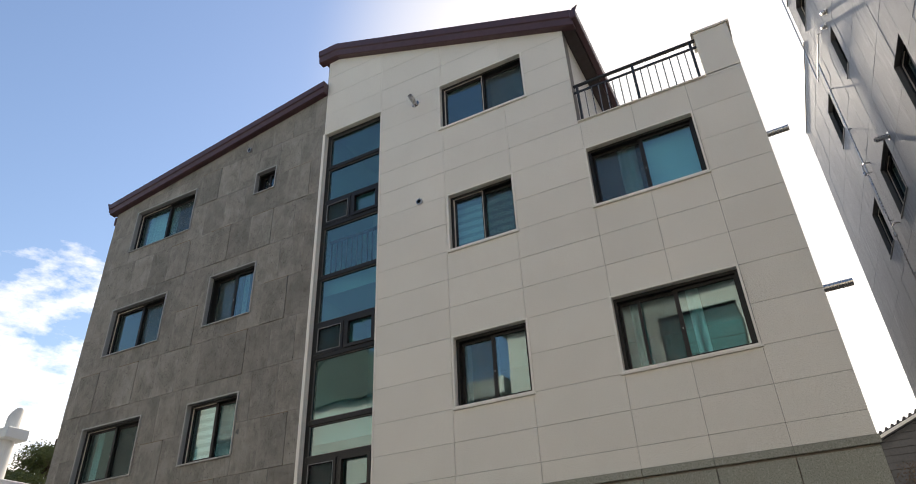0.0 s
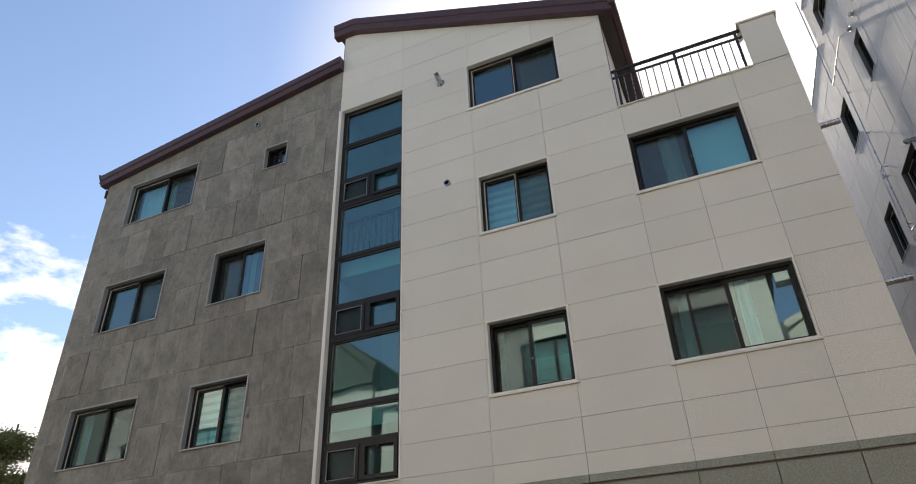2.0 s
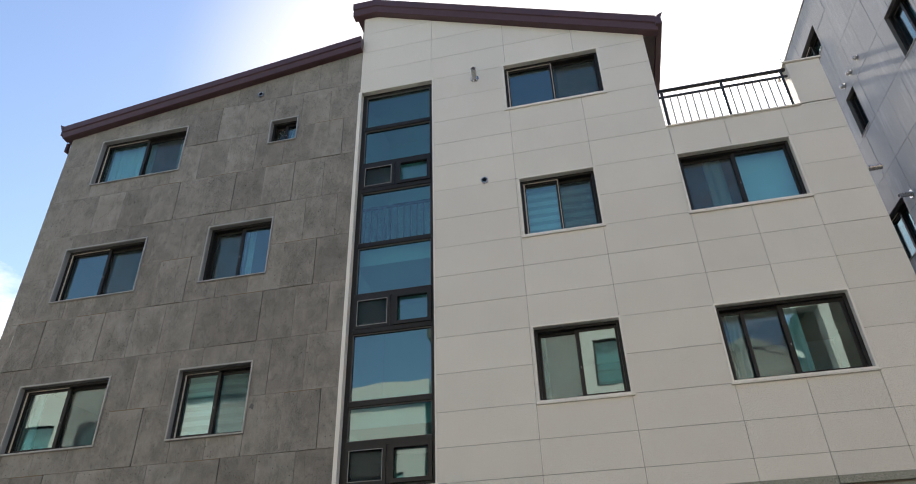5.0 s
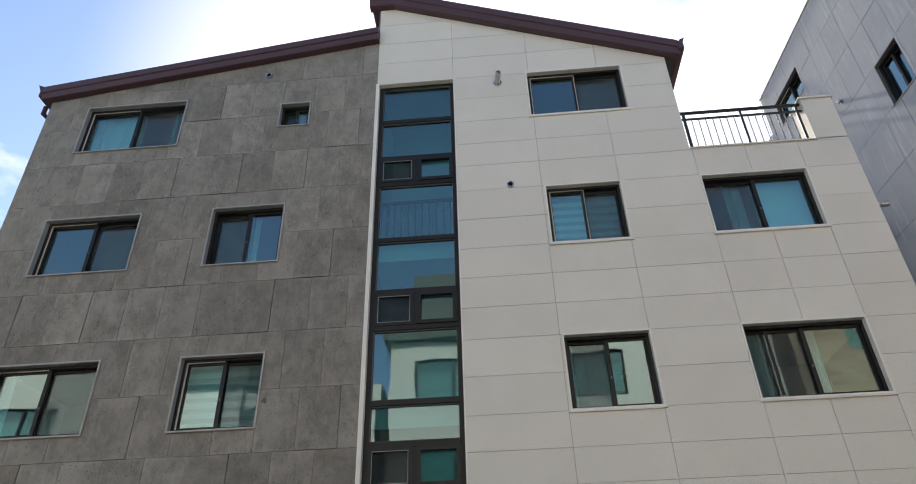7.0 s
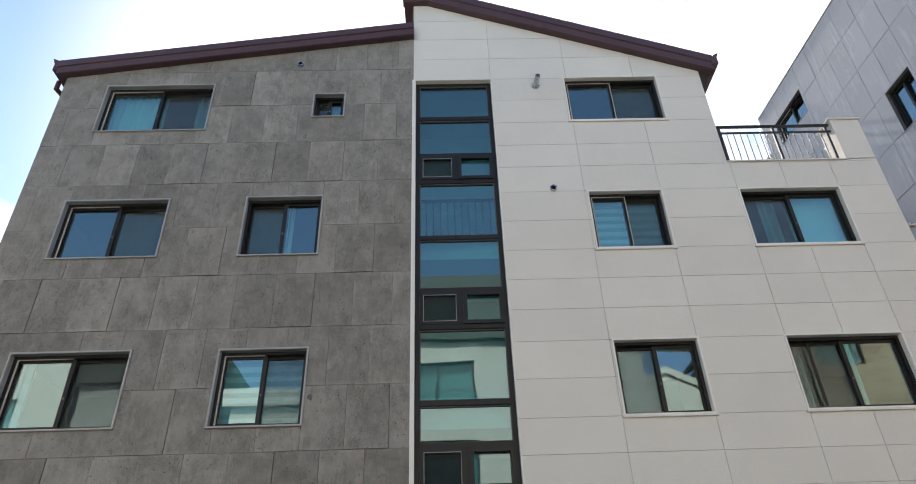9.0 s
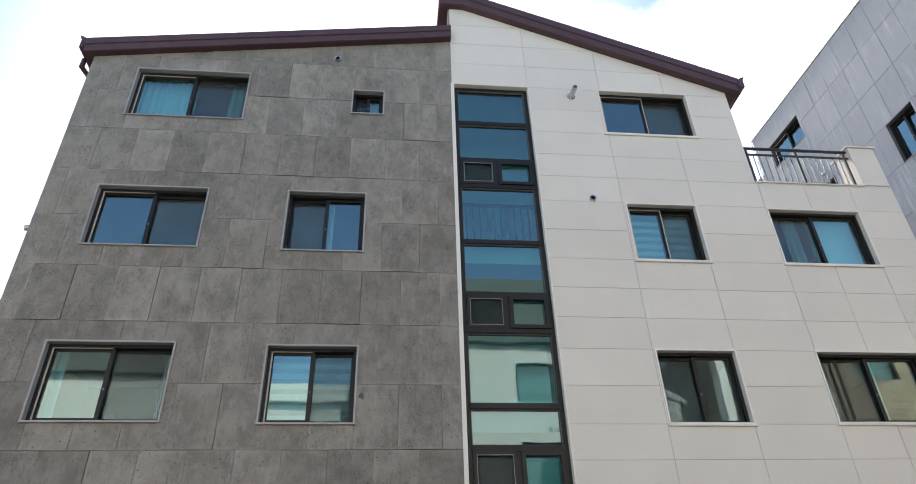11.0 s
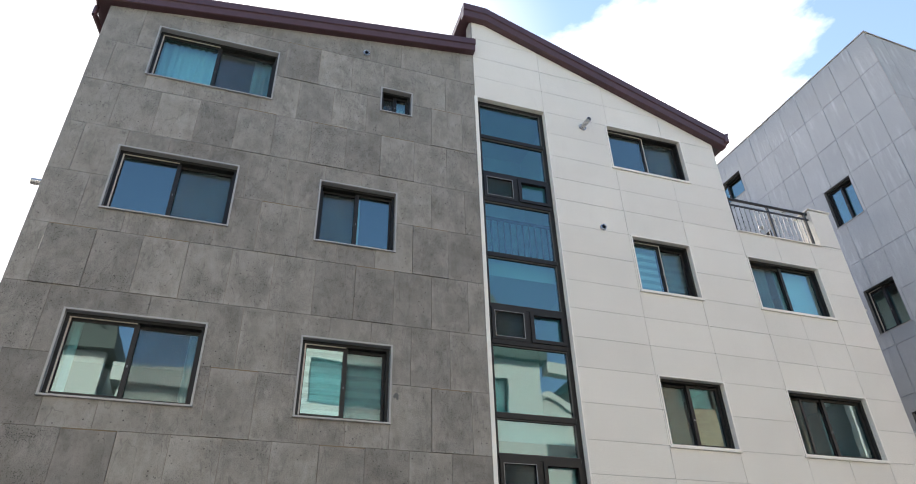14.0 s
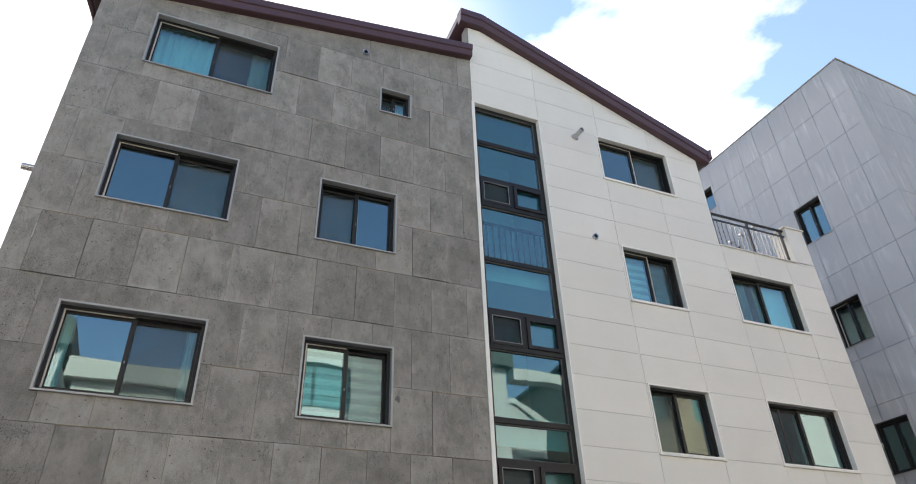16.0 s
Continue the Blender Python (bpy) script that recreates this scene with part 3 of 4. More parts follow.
# windows of the pale wall
lab = "sliding window in a dark frame with pale stone sill"
sliding_window(flat, *W_WIN[0], lab, "thin", "left", inside=(("grey", 0.55, 1.0),), mesh=1)
sliding_window(flat, *W_WIN[1], lab + ", striped blind", "thin", "left", inside=(("stripes", 0.0, 1.0),), mesh=1)
sliding_window(flat, *W_WIN[2], lab + ", white blind", "thin", False, False, inside=(("blind", 0.5, 1.0), ("curtain", 0.25, 0.42)), mesh=0)
sliding_window(flat, *W_WIN[3], lab, "thin", False, False, inside=(("curtain", 0.0, 0.12), ("grey", 0.12, 0.5)), mesh=0)
half = sliding_window(flat, *W_WIN[4], lab + ", curtains half drawn", "thin", False, False, inside=(("curtain", 0.1, 0.2), ("curtain", 0.56, 0.66)), mesh=0)

part("screen_stile", boxes((-1.735, -1.695, 0.115, 0.132, 5.03, 6.01)), M_FRAME, half, "upright of a half-drawn insect screen")

# tall stair window
sx0, sx1, sz0, sz1 = STAIR
stair = part("stair_window", frame_bm(sx0, sx1, sz0, sz1, 0.075, 0.10, 0.22), M_FRAME, flat, "tall dark-framed stair window of stacked panes")
LEVELS = (4.61, 5.22, 6.42, 7.06, 8.06, 9.24, 9.84, 10.74)
for z in LEVELS:
    part("transom", boxes((sx0 + 0.06, sx1 - 0.06, 0.085, 0.2, z - 0.045, z + 0.045), bevel=0.008), M_FRAME, stair)
edges = (sz0 + 0.03,) + LEVELS + (sz1 - 0.03,)
for k, (a, b) in enumerate(zip(edges, edges[1:])):
    a, b = a + 0.04, b - 0.04
    if k in (0, 3, 6):
        xm = (sx0 + sx1) / 2
        part("mullion", boxes((xm - 0.04, xm + 0.04, 0.09, 0.2, a, b), bevel=0.006), M_FRAME, stair)
        part("vent_sash", frame_bm(sx0 + 0.08, xm - 0.03, a, b, 0.055, 0.075, 0.13), M_FRAME, stair, "small opening vent sash")
        part("screen_track", frame_bm(sx0 + 0.13, xm - 0.08, a + 0.05, b - 0.05, 0.009, 0.068, 0.08), M_SILL, stair, "thin grey screen edge")
        part("insect_screen", boxes((sx0 + 0.12, xm - 0.07, 0.10, 0.102, a + 0.03, b - 0.03)), M_MESH_VENT, stair, "fine dark insect screen")
        part("vent_sash", frame_bm(xm + 0.03, sx1 - 0.07, a, b, 0.06, 0.06, 0.13), M_FRAME, stair, "small opening vent sash")
        spans = ((sx0 + 0.12, xm - 0.07), (xm + 0.08, sx1 - 0.12))
    else:
        spans = ((sx0 + 0.06, sx1 - 0.06),)
    for c, d in spans:
        pane = part("pane", pane_bm(c, d, a, b, 0.14), M_GLASS_S, stair)
        if len(spans) == 1:
            part("glazing_bead", frame_bm(c + 0.01, d - 0.01, a + 0.002, b - 0.002, 0.016, 0.112, 0.139), M_REVEAL, stair, "thin grey glazing bead")
        pane.visible_shadow = False
part("edge_trim", boxes((GX1 + 0.006, sx0 - 0.001, -0.018, 0.1, sz0 - 0.03, sz1)), M_EDGE, stair, "pale stone edge strip beside the stair window")
part("edge_trim", boxes((sx1 - 0.003, sx1 + 0.018, -0.014, 0.1, sz0 - 0.03, sz1)), M_EDGE, stair, "pale stone edge strip")
part("head_lining", boxes((sx0 + 0.008, sx1 - 0.004, -0.004, 0.098, sz1 - 0.014, sz1 + 0.004)), M_WHITE, stair, "pale stone head lining")
part("sill", boxes((sx0 + 0.01, sx1 + 0.04, -0.03, 0.1, sz0 - 0.03, sz0 - 0.003), bevel=0.004), M_WHITE, stair, "pale granite sill")
# stairs seen through the glass
for z in (5.14, 8.0):
    part("stair_landing", boxes((-7.68, -5.92, 0.31, 1.9, z - 0.24, z + 0.23)), M_STUCCO, flat, "white stair landing behind the glass")
bm = bmesh.new()
for i in range(14):
    box(bm, -7.62 + i * 0.125, -7.597 + i * 0.125, 0.40, 0.423, 7.955, 9.02)
box(bm, -7.66, -5.95, 0.39, 0.43, 9.02, 9.07)
part("stair_railing", bm, M_BLACK, flat, "vertical-barred railing behind the stair glass")

# roofs
PROFILE = [(-0.17, 0.0), (-0.185, -0.015), (-0.18, -0.185), (-0.155, -0.2), (-0.15, -0.21), (-0.14, -0.355), (-0.12, -0.37), (0.02, -0.37), (0.02, -0.04), (0.02, 0.0)]


def fascia(path, parent, label, drop=1.0):
    return part("fascia", sweep(bmesh.new(), [(y, z * drop) for y, z in PROFILE], path), M_ROOF, parent, label)


grey_roof = part("grey_roof", sweep(bmesh.new(), [(0.025, -0.02), (0.025, -0.2), (BACK + 0.2, -0.2), (BACK + 0.2, -0.02)], [(-14.62, 12.19), (-7.74, 13.18)]), M_ROOF, flat, "low maroon metal roof over the grey wing")
fascia([(-14.57, 12.195), (-7.70, 13.18)], grey_roof, "stepped maroon metal verge trim", 0.86)
white_roof = part("white_roof", sweep(bmesh.new(), [(0.025, -0.02), (0.025, -0.2), (BACK + 0.2, -0.2), (BACK + 0.2, -0.02)], [(-7.92, 14.27), (-7.42, 14.27), (-1.80, 12.06)]), M_ROOF, flat, "maroon metal roof over the pale wing")
fascia([(-7.93, 14.27), (-7.42, 14.27), (-1.83, 12.06)], white_roof, "stepped maroon metal verge trim")
bm = bmesh.new()
box(bm, -1.86, -1.74, -0.2, BACK, 11.80, 12.02, bevel=0.015)
part("gutter", bm, M_ROOF, white_roof, "maroon box gutter along the eave")
part("soffit", boxes((PX1 + 0.01, -1.87, 0.03, BACK, 11.78, 11.81)), M_SOFFIT, white_roof, "brown metal soffit")
part("gutter", boxes((-14.69, -14.595, -0.12, BACK, 12.0, 12.19), bevel=0.015), M_ROOF, grey_roof, "maroon box gutter along the eave")
bm = bmesh.new()
rod(bm, (-14.66, 0.15, 11.95), (-14.66, 0.15, 11.74), 0.045)
rod(bm, (-14.66, 0.15, 11.76), (-14.48, 0.9, 11.68), 0.045)
rod(bm, (-14.47, 0.9, 11.70), (-14.47, 0.9, 0.1), 0.045)
part("downpipe", bm, M_ROOF, grey_roof, "maroon downpipe from the gutter")

for x, z, s, roof_part in ((-14.58, 12.2, -1, grey_roof), (-1.80, 12.06, 1, white_roof)):
    bm = bmesh.new()
    tip = [(x, z - 0.01), (x + s * 0.11, z + 0.045), (x + s * 0.07, z - 0.05), (x, z - 0.2)]
    vs = [[bm.verts.new((u, w, v)) for u, v in tip] for w in (-0.185, -0.165)]
    bm.faces.new(vs[0])
    bm.faces.new(vs[1][::-1])
    for k in range(4):
        bm.faces.new((vs[0][k], vs[1][k], vs[1][(k + 1) % 4], vs[0][(k + 1) % 4]))
    part("end_cap", bm, M_ROOF, roof_part, "pointed metal end cap")

# terrace parapet block and railing
part("parapet", boxes((0.07, WX1, 0.0, 0.40, 9.52, 10.44), bevel=0.004), M_WHITE, flat, "pale granite parapet block")
part("coping", boxes((0.03, WX1 + 0.04, -0.03, 0.44, 10.443, 10.48), bevel=0.005), M_WHITE, flat, "thin pale coping stone")
part("coping", boxes((PX1 + 0.003, 0.068, -0.03, 0.30, 9.478, 9.505), bevel=0.005), M_WHITE, flat, "thin pale coping stone under the railing")
part("coping", boxes((WX1 - 0.3, WX1 + 0.02, 0.445, BACK, 9.478, 9.515), bevel=0.005), M_WHITE, flat, "thin pale coping stone on the side wall")
rail = part("railing", boxes((-2.09, 0.068, 0.055, 0.115, 10.36, 10.41), bevel=0.012), M_BLACK, flat, "black steel terrace railing with silver upright bars")
part("lower_rail", boxes((-2.09, 0.068, 0.07, 0.10, 10.22, 10.25)), M_BLACK, rail)
part("lower_rail", boxes((-2.09, 0.068, 0.07, 0.10, 9.545, 9.57)), M_BLACK, rail)
for x in (-2.02, -1.01, -0.02):
    part("post", boxes((x - 0.022, x + 0.022, 0.064, 0.108, 9.506, 10.36), bevel=0.003), M_BLACK, rail)
for i in range(1, 16):
    x = -2.02 + i * 0.1255
    if i != 8:
        part("baluster", rod(bmesh.new(), (x, 0.085, 9.57), (x, 0.085, 10.22), 0.009, 8), M_BAR, rail)

bm = bmesh.new()
bmesh.ops.create_uvsphere(bm, u_segments=16, v_segments=10, radius=0.075, matrix=Matrix.Translation((PX1 + 0.075, 0.62, 9.86)))
hood = part("vent_hood", bm, M_STEEL, flat, "polished round steel vent hood by the terrace")
part("flange", rod(bmesh.new(), (PX1, 0.62, 9.86), (PX1 + 0.02, 0.62, 9.86), 0.09, 20), M_STEEL, hood)

# vents and pipes on the walls
def flue(at, way, length, r, label):
    bm = bmesh.new()
    a = Vector(at)
    w = Vector(way).normalized()
    tube(bm, a, a + w * length, r, r * 0.82)
    rod(bm, a + w * length * 0.62, a + w * length * 0.66, r * 1.06, 16)
    f = part("flue_pipe", bm, M_STEEL, flat, label)
    part("flange", rod(bmesh.new(), a - w * 0.004, a + w * 0.012, r * 1.75, 20), M_STEEL, f, "round wall flange")
    return f


flue((-5.35, 0.0, 11.47), (0.1, -1, 0.05), 0.26, 0.05, "stainless flue pipe standing out of the pale wall")
flue((WX1, 0.25, 8.20), (1, 0, 0.03), 0.32, 0.045, "stainless flue pipe on the side wall")
flue((WX1, 0.25, 5.59), (1, 0, 0.03), 0.36, 0.05, "stainless flue pipe on the side wall")
flue((GX0, 0.30, 8.2), (-1, 0, 0.03), 0.22, 0.05, "stainless flue pipe on the grey side wall")
for x, z in ((-5.27, 8.96), (-9.93, 12.16)):
    bm = bmesh.new()
    tube(bm, (x, 0.005, z), (x, -0.045, z), 0.062, 0.042, 20)
    v = part("round_vent", bm, M_STEEL, flat, "round steel vent cap in the wall")
    # black disc near the mouth: the hollow's shade is put in as colour
    part("throat", rod(bmesh.new(), (x, -0.006, z), (x, -0.036, z), 0.041, 16), M_DARK, v, "black disc standing in for the shade inside the vent")

# ---- panels of the two walls ----
GROWS = (3.66, 4.57, 5.50, 6.44, 7.375, 8.305, 9.23, 10.15, 11.07, 11.99, 13.2)
PROUD = ((8, -11.07), (7, -8.31), (6, -11.7), (6, -10.48), (6, -9.25), (4, -11.1), (4, -8.64), (3, -13.82), (3, -12.62), (3, -9.55), (1, -11.4), (1, -8.33), (0, -12.9), (0, -9.88))
rng = random.Random(4)
J = 0.0035
for r, (z0, z1) in enumerate(zip(GROWS, GROWS[1:])):
    start = -7.72 - (0.61 if r % 2 == 0 else 0.29)
    xs = [GX1 + 0.02]
    x = start
    while x > GX0 + 0.15:
        xs.append(x)
        x -= 0.612
    xs.append(GX0)
    for c, (b, a) in enumerate(zip(xs, xs[1:])):
        proud = any(k == r and a < x < b for k, x in PROUD)
        off = rng.uniform(-0.002, 0.002) - (0.012 if proud else 0)
        bm = plate(a + J, b - J, z0 + J, z1 - J - (0.012 if proud else 0), G_WIN, off, 0.029, (lambda u, v: grey_top(u, v) - 0.01,))
        if bm:
            part("stone_panel", bm, M_BASALT, grey_wall)
            if proud:
                part("sealant_strip", boxes((a + J, b - J, -0.0128, 0.006, z1 - 0.0152, z1 - 0.001)), M_BROWN, grey_wall)
WROWS = (3.66, 3.94, 4.42, 4.93, 5.51, 6.10, 6.635, 7.17, 7.72, 8.30, 8.905, 9.46, 9.97, 10.52, 11.10, 11.67, 12.25, 12.83, 13.40, 14.1)
WCOLS = (GX1 + 0.024, -6.205, -4.735, -3.41, -2.065, -1.17, -0.275, WX1)
J = 0.003
for z0, z1 in zip(WROWS, WROWS[1:]):
    for a, b in zip(WCOLS, WCOLS[1:]):
        bm = plate(a + J, b - J, z0 + J, z1 - J, W_WIN + [STAIR, (PX1, 0.07, 9.475, 20), (0.06, WX1 + 1, 9.50, 20)], rng.uniform(-0.0012, 0.0012), 0.029, (lambda u, v: white_top(u, v) - 0.01, lambda u, v: white_flat(u, v) - 0.01))
        if bm:
            part("stone_panel", bm, M_WHITE, white_wall)
bm = bmesh.new()
rng2 = random.Random(2)
for cx, cz, r in ((-9.145, 5.34, 0.035), (-9.13, 5.30, 0.022), (-9.17, 5.315, 0.018)):
    ring = [bm.verts.new((cx + r * rng2.uniform(0.7, 1.2) * math.cos(k * math.pi / 7), -0.0045, cz + r * rng2.uniform(0.7, 1.2) * math.sin(k * math.pi / 7))) for k in range(14)]
    rear = [bm.verts.new((v.co.x, 0.004, v.co.z)) for v in ring]
    bm.faces.new(ring)
    for k in range(14):
        bm.faces.new((ring[k], rear[k], rear[(k + 1) % 14], ring[(k + 1) % 14]))
part("sealant_stain", bm, M_REVEAL, grey_wall, "dark smudge of sealant on the stone")
part("sealant_smear", boxes((-14.141, -14.131, -0.016, 0.0, 6.93, 7.15)), M_TRACK, grey_wall, "pale smear of sealant on a joint")
# ground storey below the belt course
low_wall = part("base_wall", boxes((GX0 + 0.01, WX1 - 0.01, 0.03, 0.28, 0, 3.575)), M_BACKG, flat, "ground storey wall of grey-green stone panels")
for a, b in zip(WCOLS, WCOLS[1:]):
    part("belt_stone", boxes((a + J, b - J + (0.02 if b == WX1 else 0), -0.02, 0.029, 3.56, 3.657), bevel=0.003), M_BELT, low_wall)
    for z0, z1 in ((0.1, 0.95), (0.95, 1.8), (1.8, 2.65), (2.65, 3.535)):
        part("stone_panel", boxes((a + 0.006, b - 0.006, 0.0, 0.029, z0 + 0.004, z1 - 0.004), bevel=0.003), M_BELT, low_wall)

# ---- neighbouring building ----
neigh = empty("neighbour_building", "tall neighbouring block clad in blue-grey granite panels", "building", (2.95, 8.0, 0))
neigh.rotation_euler = (0, 0, radians(-87.14))
NT, NR = 16.05, 14.68
N_WIN = [(-2.72, -1.90, 11.48, 12.63), (-2.72, -1.90, 8.47, 9.62), (-2.72, -1.90, 5.45, 6.60), (-6.52, -5.09, 14.43, 15.24), (-5.14, -4.66, 11.58, 12.68), (-5.87, -4.75, 8.53, 9.66), (-7.80, -7.00, 11.66, 12.78), (-7.90, -7.06, 8.66, 9.78), (-5.87, -4.75, 5.45, 6.60)]
side = part("side_wall", plate(-7.15, -0.035, 0.0, NT - 0.03, N_WIN, 0.03, 0.3), M_BACK, neigh, "side wall of blue-grey granite panels in raking sun")
rear = part("rear_wall", plate(-11.1, -7.155, 0.0, NR - 0.03, N_WIN, 0.03, 0.3), M_BACK, neigh, "lower rear wall of blue-grey granite panels")
front = part("front_wall", boxes((-0.27, -0.03, 0.305, 9.0, 0, NT - 0.03)), M_BACK, neigh, "front wall of blue-grey granite panels")
part("core", boxes((-7.15, -0.28, 3.2, 9.0, 0.0, NT - 0.04), (-11.1, -7.16, 3.2, 8.0, 0, NR - 0.04)), M_STUCCO, neigh, "plain rear mass of the block")
part("roof", boxes((-7.15, -0.28, 0.305, 9.0, NT - 0.25, NT - 0.05), (-11.1, -7.155, 0.305, 8.0, NR - 0.25, NR - 0.05)), M_PAVE, neigh, "flat roof")
part("end_wall", boxes((-11.1, -10.85, 0.305, 8.0, 0, NR - 0.26)), M_NEIGH, neigh, "plain rear end wall")
part("end_wall", boxes((-7.15, -6.9, 0.305, 9.0, NR - 0.04, NT - 0.26)), M_NEIGH, neigh, "plain upper end wall")
part("coping", boxes((-7.18, 0.03, -0.02, 0.3, NT - 0.028, NT + 0.01), (-0.27, 0.03, 0.302, 9.0, NT - 0.028, NT + 0.01), bevel=0.004), M_ALU, neigh, "thin grey metal coping")
part("coping", boxes((-11.12, -7.185, -0.02, 0.3, NR - 0.028, NR + 0.01), bevel=0.004), M_ALU, neigh, "thin grey metal coping")
for k, w in enumerate(N_WIN):
    sliding_window(neigh, *w, "sliding window in a dark frame in the granite wall", "grey", "left" if k % 2 else False, inside=(("grey", 0.0, 0.5),))
for u0, u1, z0, z1 in ((-3.3, -1.3, 10.9, 13.2), (-3.3, -1.3, 7.8, 10.2), (-3.3, -1.3, 4.8, 7.2), (-6.75, -4.4, 13.8, 15.6), (-6.6, -4.2, 10.9, 13.2), (-6.6, -4.2, 7.8, 10.2), (-6.6, -4.2, 4.8, 7.2), (-8.6, -6.7, 10.9, 13.2), (-8.6, -6.7, 7.9, 10.2)):
    room(neigh, u0, u1, z0, z1, 1.9, 0.31)
NROWS = [NT - 1.135 * i for i in range(14)]
rng = random.Random(9)
J = 0.004
ncols = [0.0, -0.56] + [-0.56 - 0.635 * i for i in range(1, 11)] + [-7.15]
rcols = [-7.15 - 0.66 * i for i in range(6)] + [-11.1]
for wall, cols, top in ((side, ncols, NT - 0.03), (rear, rcols, NR - 0.03)):
    for z1, z0 in zip(NROWS, NROWS[1:]):
        for b, a in zip(cols, cols[1:]):
            if z0 >= top:
                continue
            bm = plate(a + J, b - J, z0 + J, min(z1, top) - J, N_WIN, rng.uniform(-0.0015, 0.0015), 0.029)
            if bm:
                part("stone_panel", bm, M_NEIGH, wall)
for z1, z0 in zip(NROWS[:9], NROWS[1:]):
    for i in range(8):
        part("stone_panel", boxes((-0.03, rng.uniform(-0.004, 0.0), 0.03 + i * 0.62 + J, 0.03 + (i + 1) * 0.62 - J, z0 + J, z1 - J - 0.03 * (z1 == NT))), M_NEIGH, front)
fw = part("front_window", boxes((0.002, 0.04, 1.75, 1.81, 11.45, 12.6), (0.002, 0.04, 2.84, 2.90, 11.45, 12.6), (0.002, 0.04, 1.811, 2.839, 11.45, 11.51), (0.002, 0.04, 1.811, 2.839, 12.54, 12.6), (0.002, 0.036, 2.29, 2.35, 11.511, 12.539)), M_FRAME, neigh, "dark-framed window in the front wall")
# wall has no opening here: an added grey sheet stands for the dark recess
part("blind", boxes((0.003, 0.008, 1.812, 2.838, 11.512, 12.538)), M_GREYCUR, fw, "grey backing sheet standing in for the dark recess behind the glass")
part("pane", boxes((0.012, 0.018, 1.812, 2.838, 11.512, 12.538)), M_GLASS, fw)
part("corner_seal", boxes((-0.004, 0.006, -0.006, 0.006, 0, NT - 0.03)), M_ALU, neigh, "thin metal corner bead")


def globe_vent(u, z):
    bm = bmesh.new()
    bmesh.ops.create_uvsphere(bm, u_segments=16, v_segments=10, radius=0.058, matrix=Matrix.Translation((u, -0.06, z)))
    v = part("globe_vent", bm, M_STEEL, neigh, "polished round steel vent hood")
    part("flange", rod(bmesh.new(), (u, 0.0, z), (u, -0.02, z), 0.065, 20), M_STEEL, v)


for u in (-4.05, -4.50, -4.93):
    globe_vent(u, 12.93)
bm = bmesh.new()
tube(bm, (-4.42, 0, 9.47), (-4.42, -0.24, 9.455), 0.05, 0.04)
f = part("flue_pipe", bm, M_STEEL, neigh, "stainless flue pipe on the granite wall")
part("flange", rod(bmesh.new(), (-4.42, 0.0, 9.47), (-4.42, -0.015, 9.47), 0.09, 20), M_STEEL, f)
for u, z in ((-6.30, 10.17), (-6.10, 8.55)):  # bent gas outlets with a valve at the end
    bm = bmesh.new()
    for a, b in (((u, 0.0, z), (u, -0.10, z + 0.02)), ((u, -0.10, z + 0.02), (u - 0.05, -0.15, z - 0.03)), ((u - 0.05, -0.15, z - 0.03), (u - 0.06, -0.15, z - 0.16))):
        rod(bm, a, b, 0.014, 10)
    o = part("gas_outlet", bm, M_STEEL, neigh, "bent steel gas outlet")
    part("valve", rod(bmesh.new(), (u - 0.06, -0.15, z - 0.16), (u - 0.06, -0.15, z - 0.24), 0.035, 12), M_STEEL, o)
bm = bmesh.new()
for a, b in (((-6.42, -0.08, 13.25), (-6.42, -0.08, 0.3)), ((-5.45, -0.08, 13.25), (-7.1, -0.08, 13.25)), ((-5.45, -0.08, 13.25), (-5.45, -0.01, 13.25)), ((-7.1, -0.08, 13.25), (-7.1, -0.08, 16.3))):
    rod(bm, a, b, 0.015, 10)
gas = part("gas_pipe", bm, M_STEEL, neigh, "grey gas pipe clipped to the wall")
for z in (12.4, 11.2, 10.0, 8.8, 7.6, 6.4):
    part("pipe_clip", boxes((-6.427, -6.413, -0.095, -0.002, z - 0.012, z + 0.012), (-6.442, -6.398, -0.1, -0.06, z - 0.008, z + 0.008)), M_STEEL, gas)

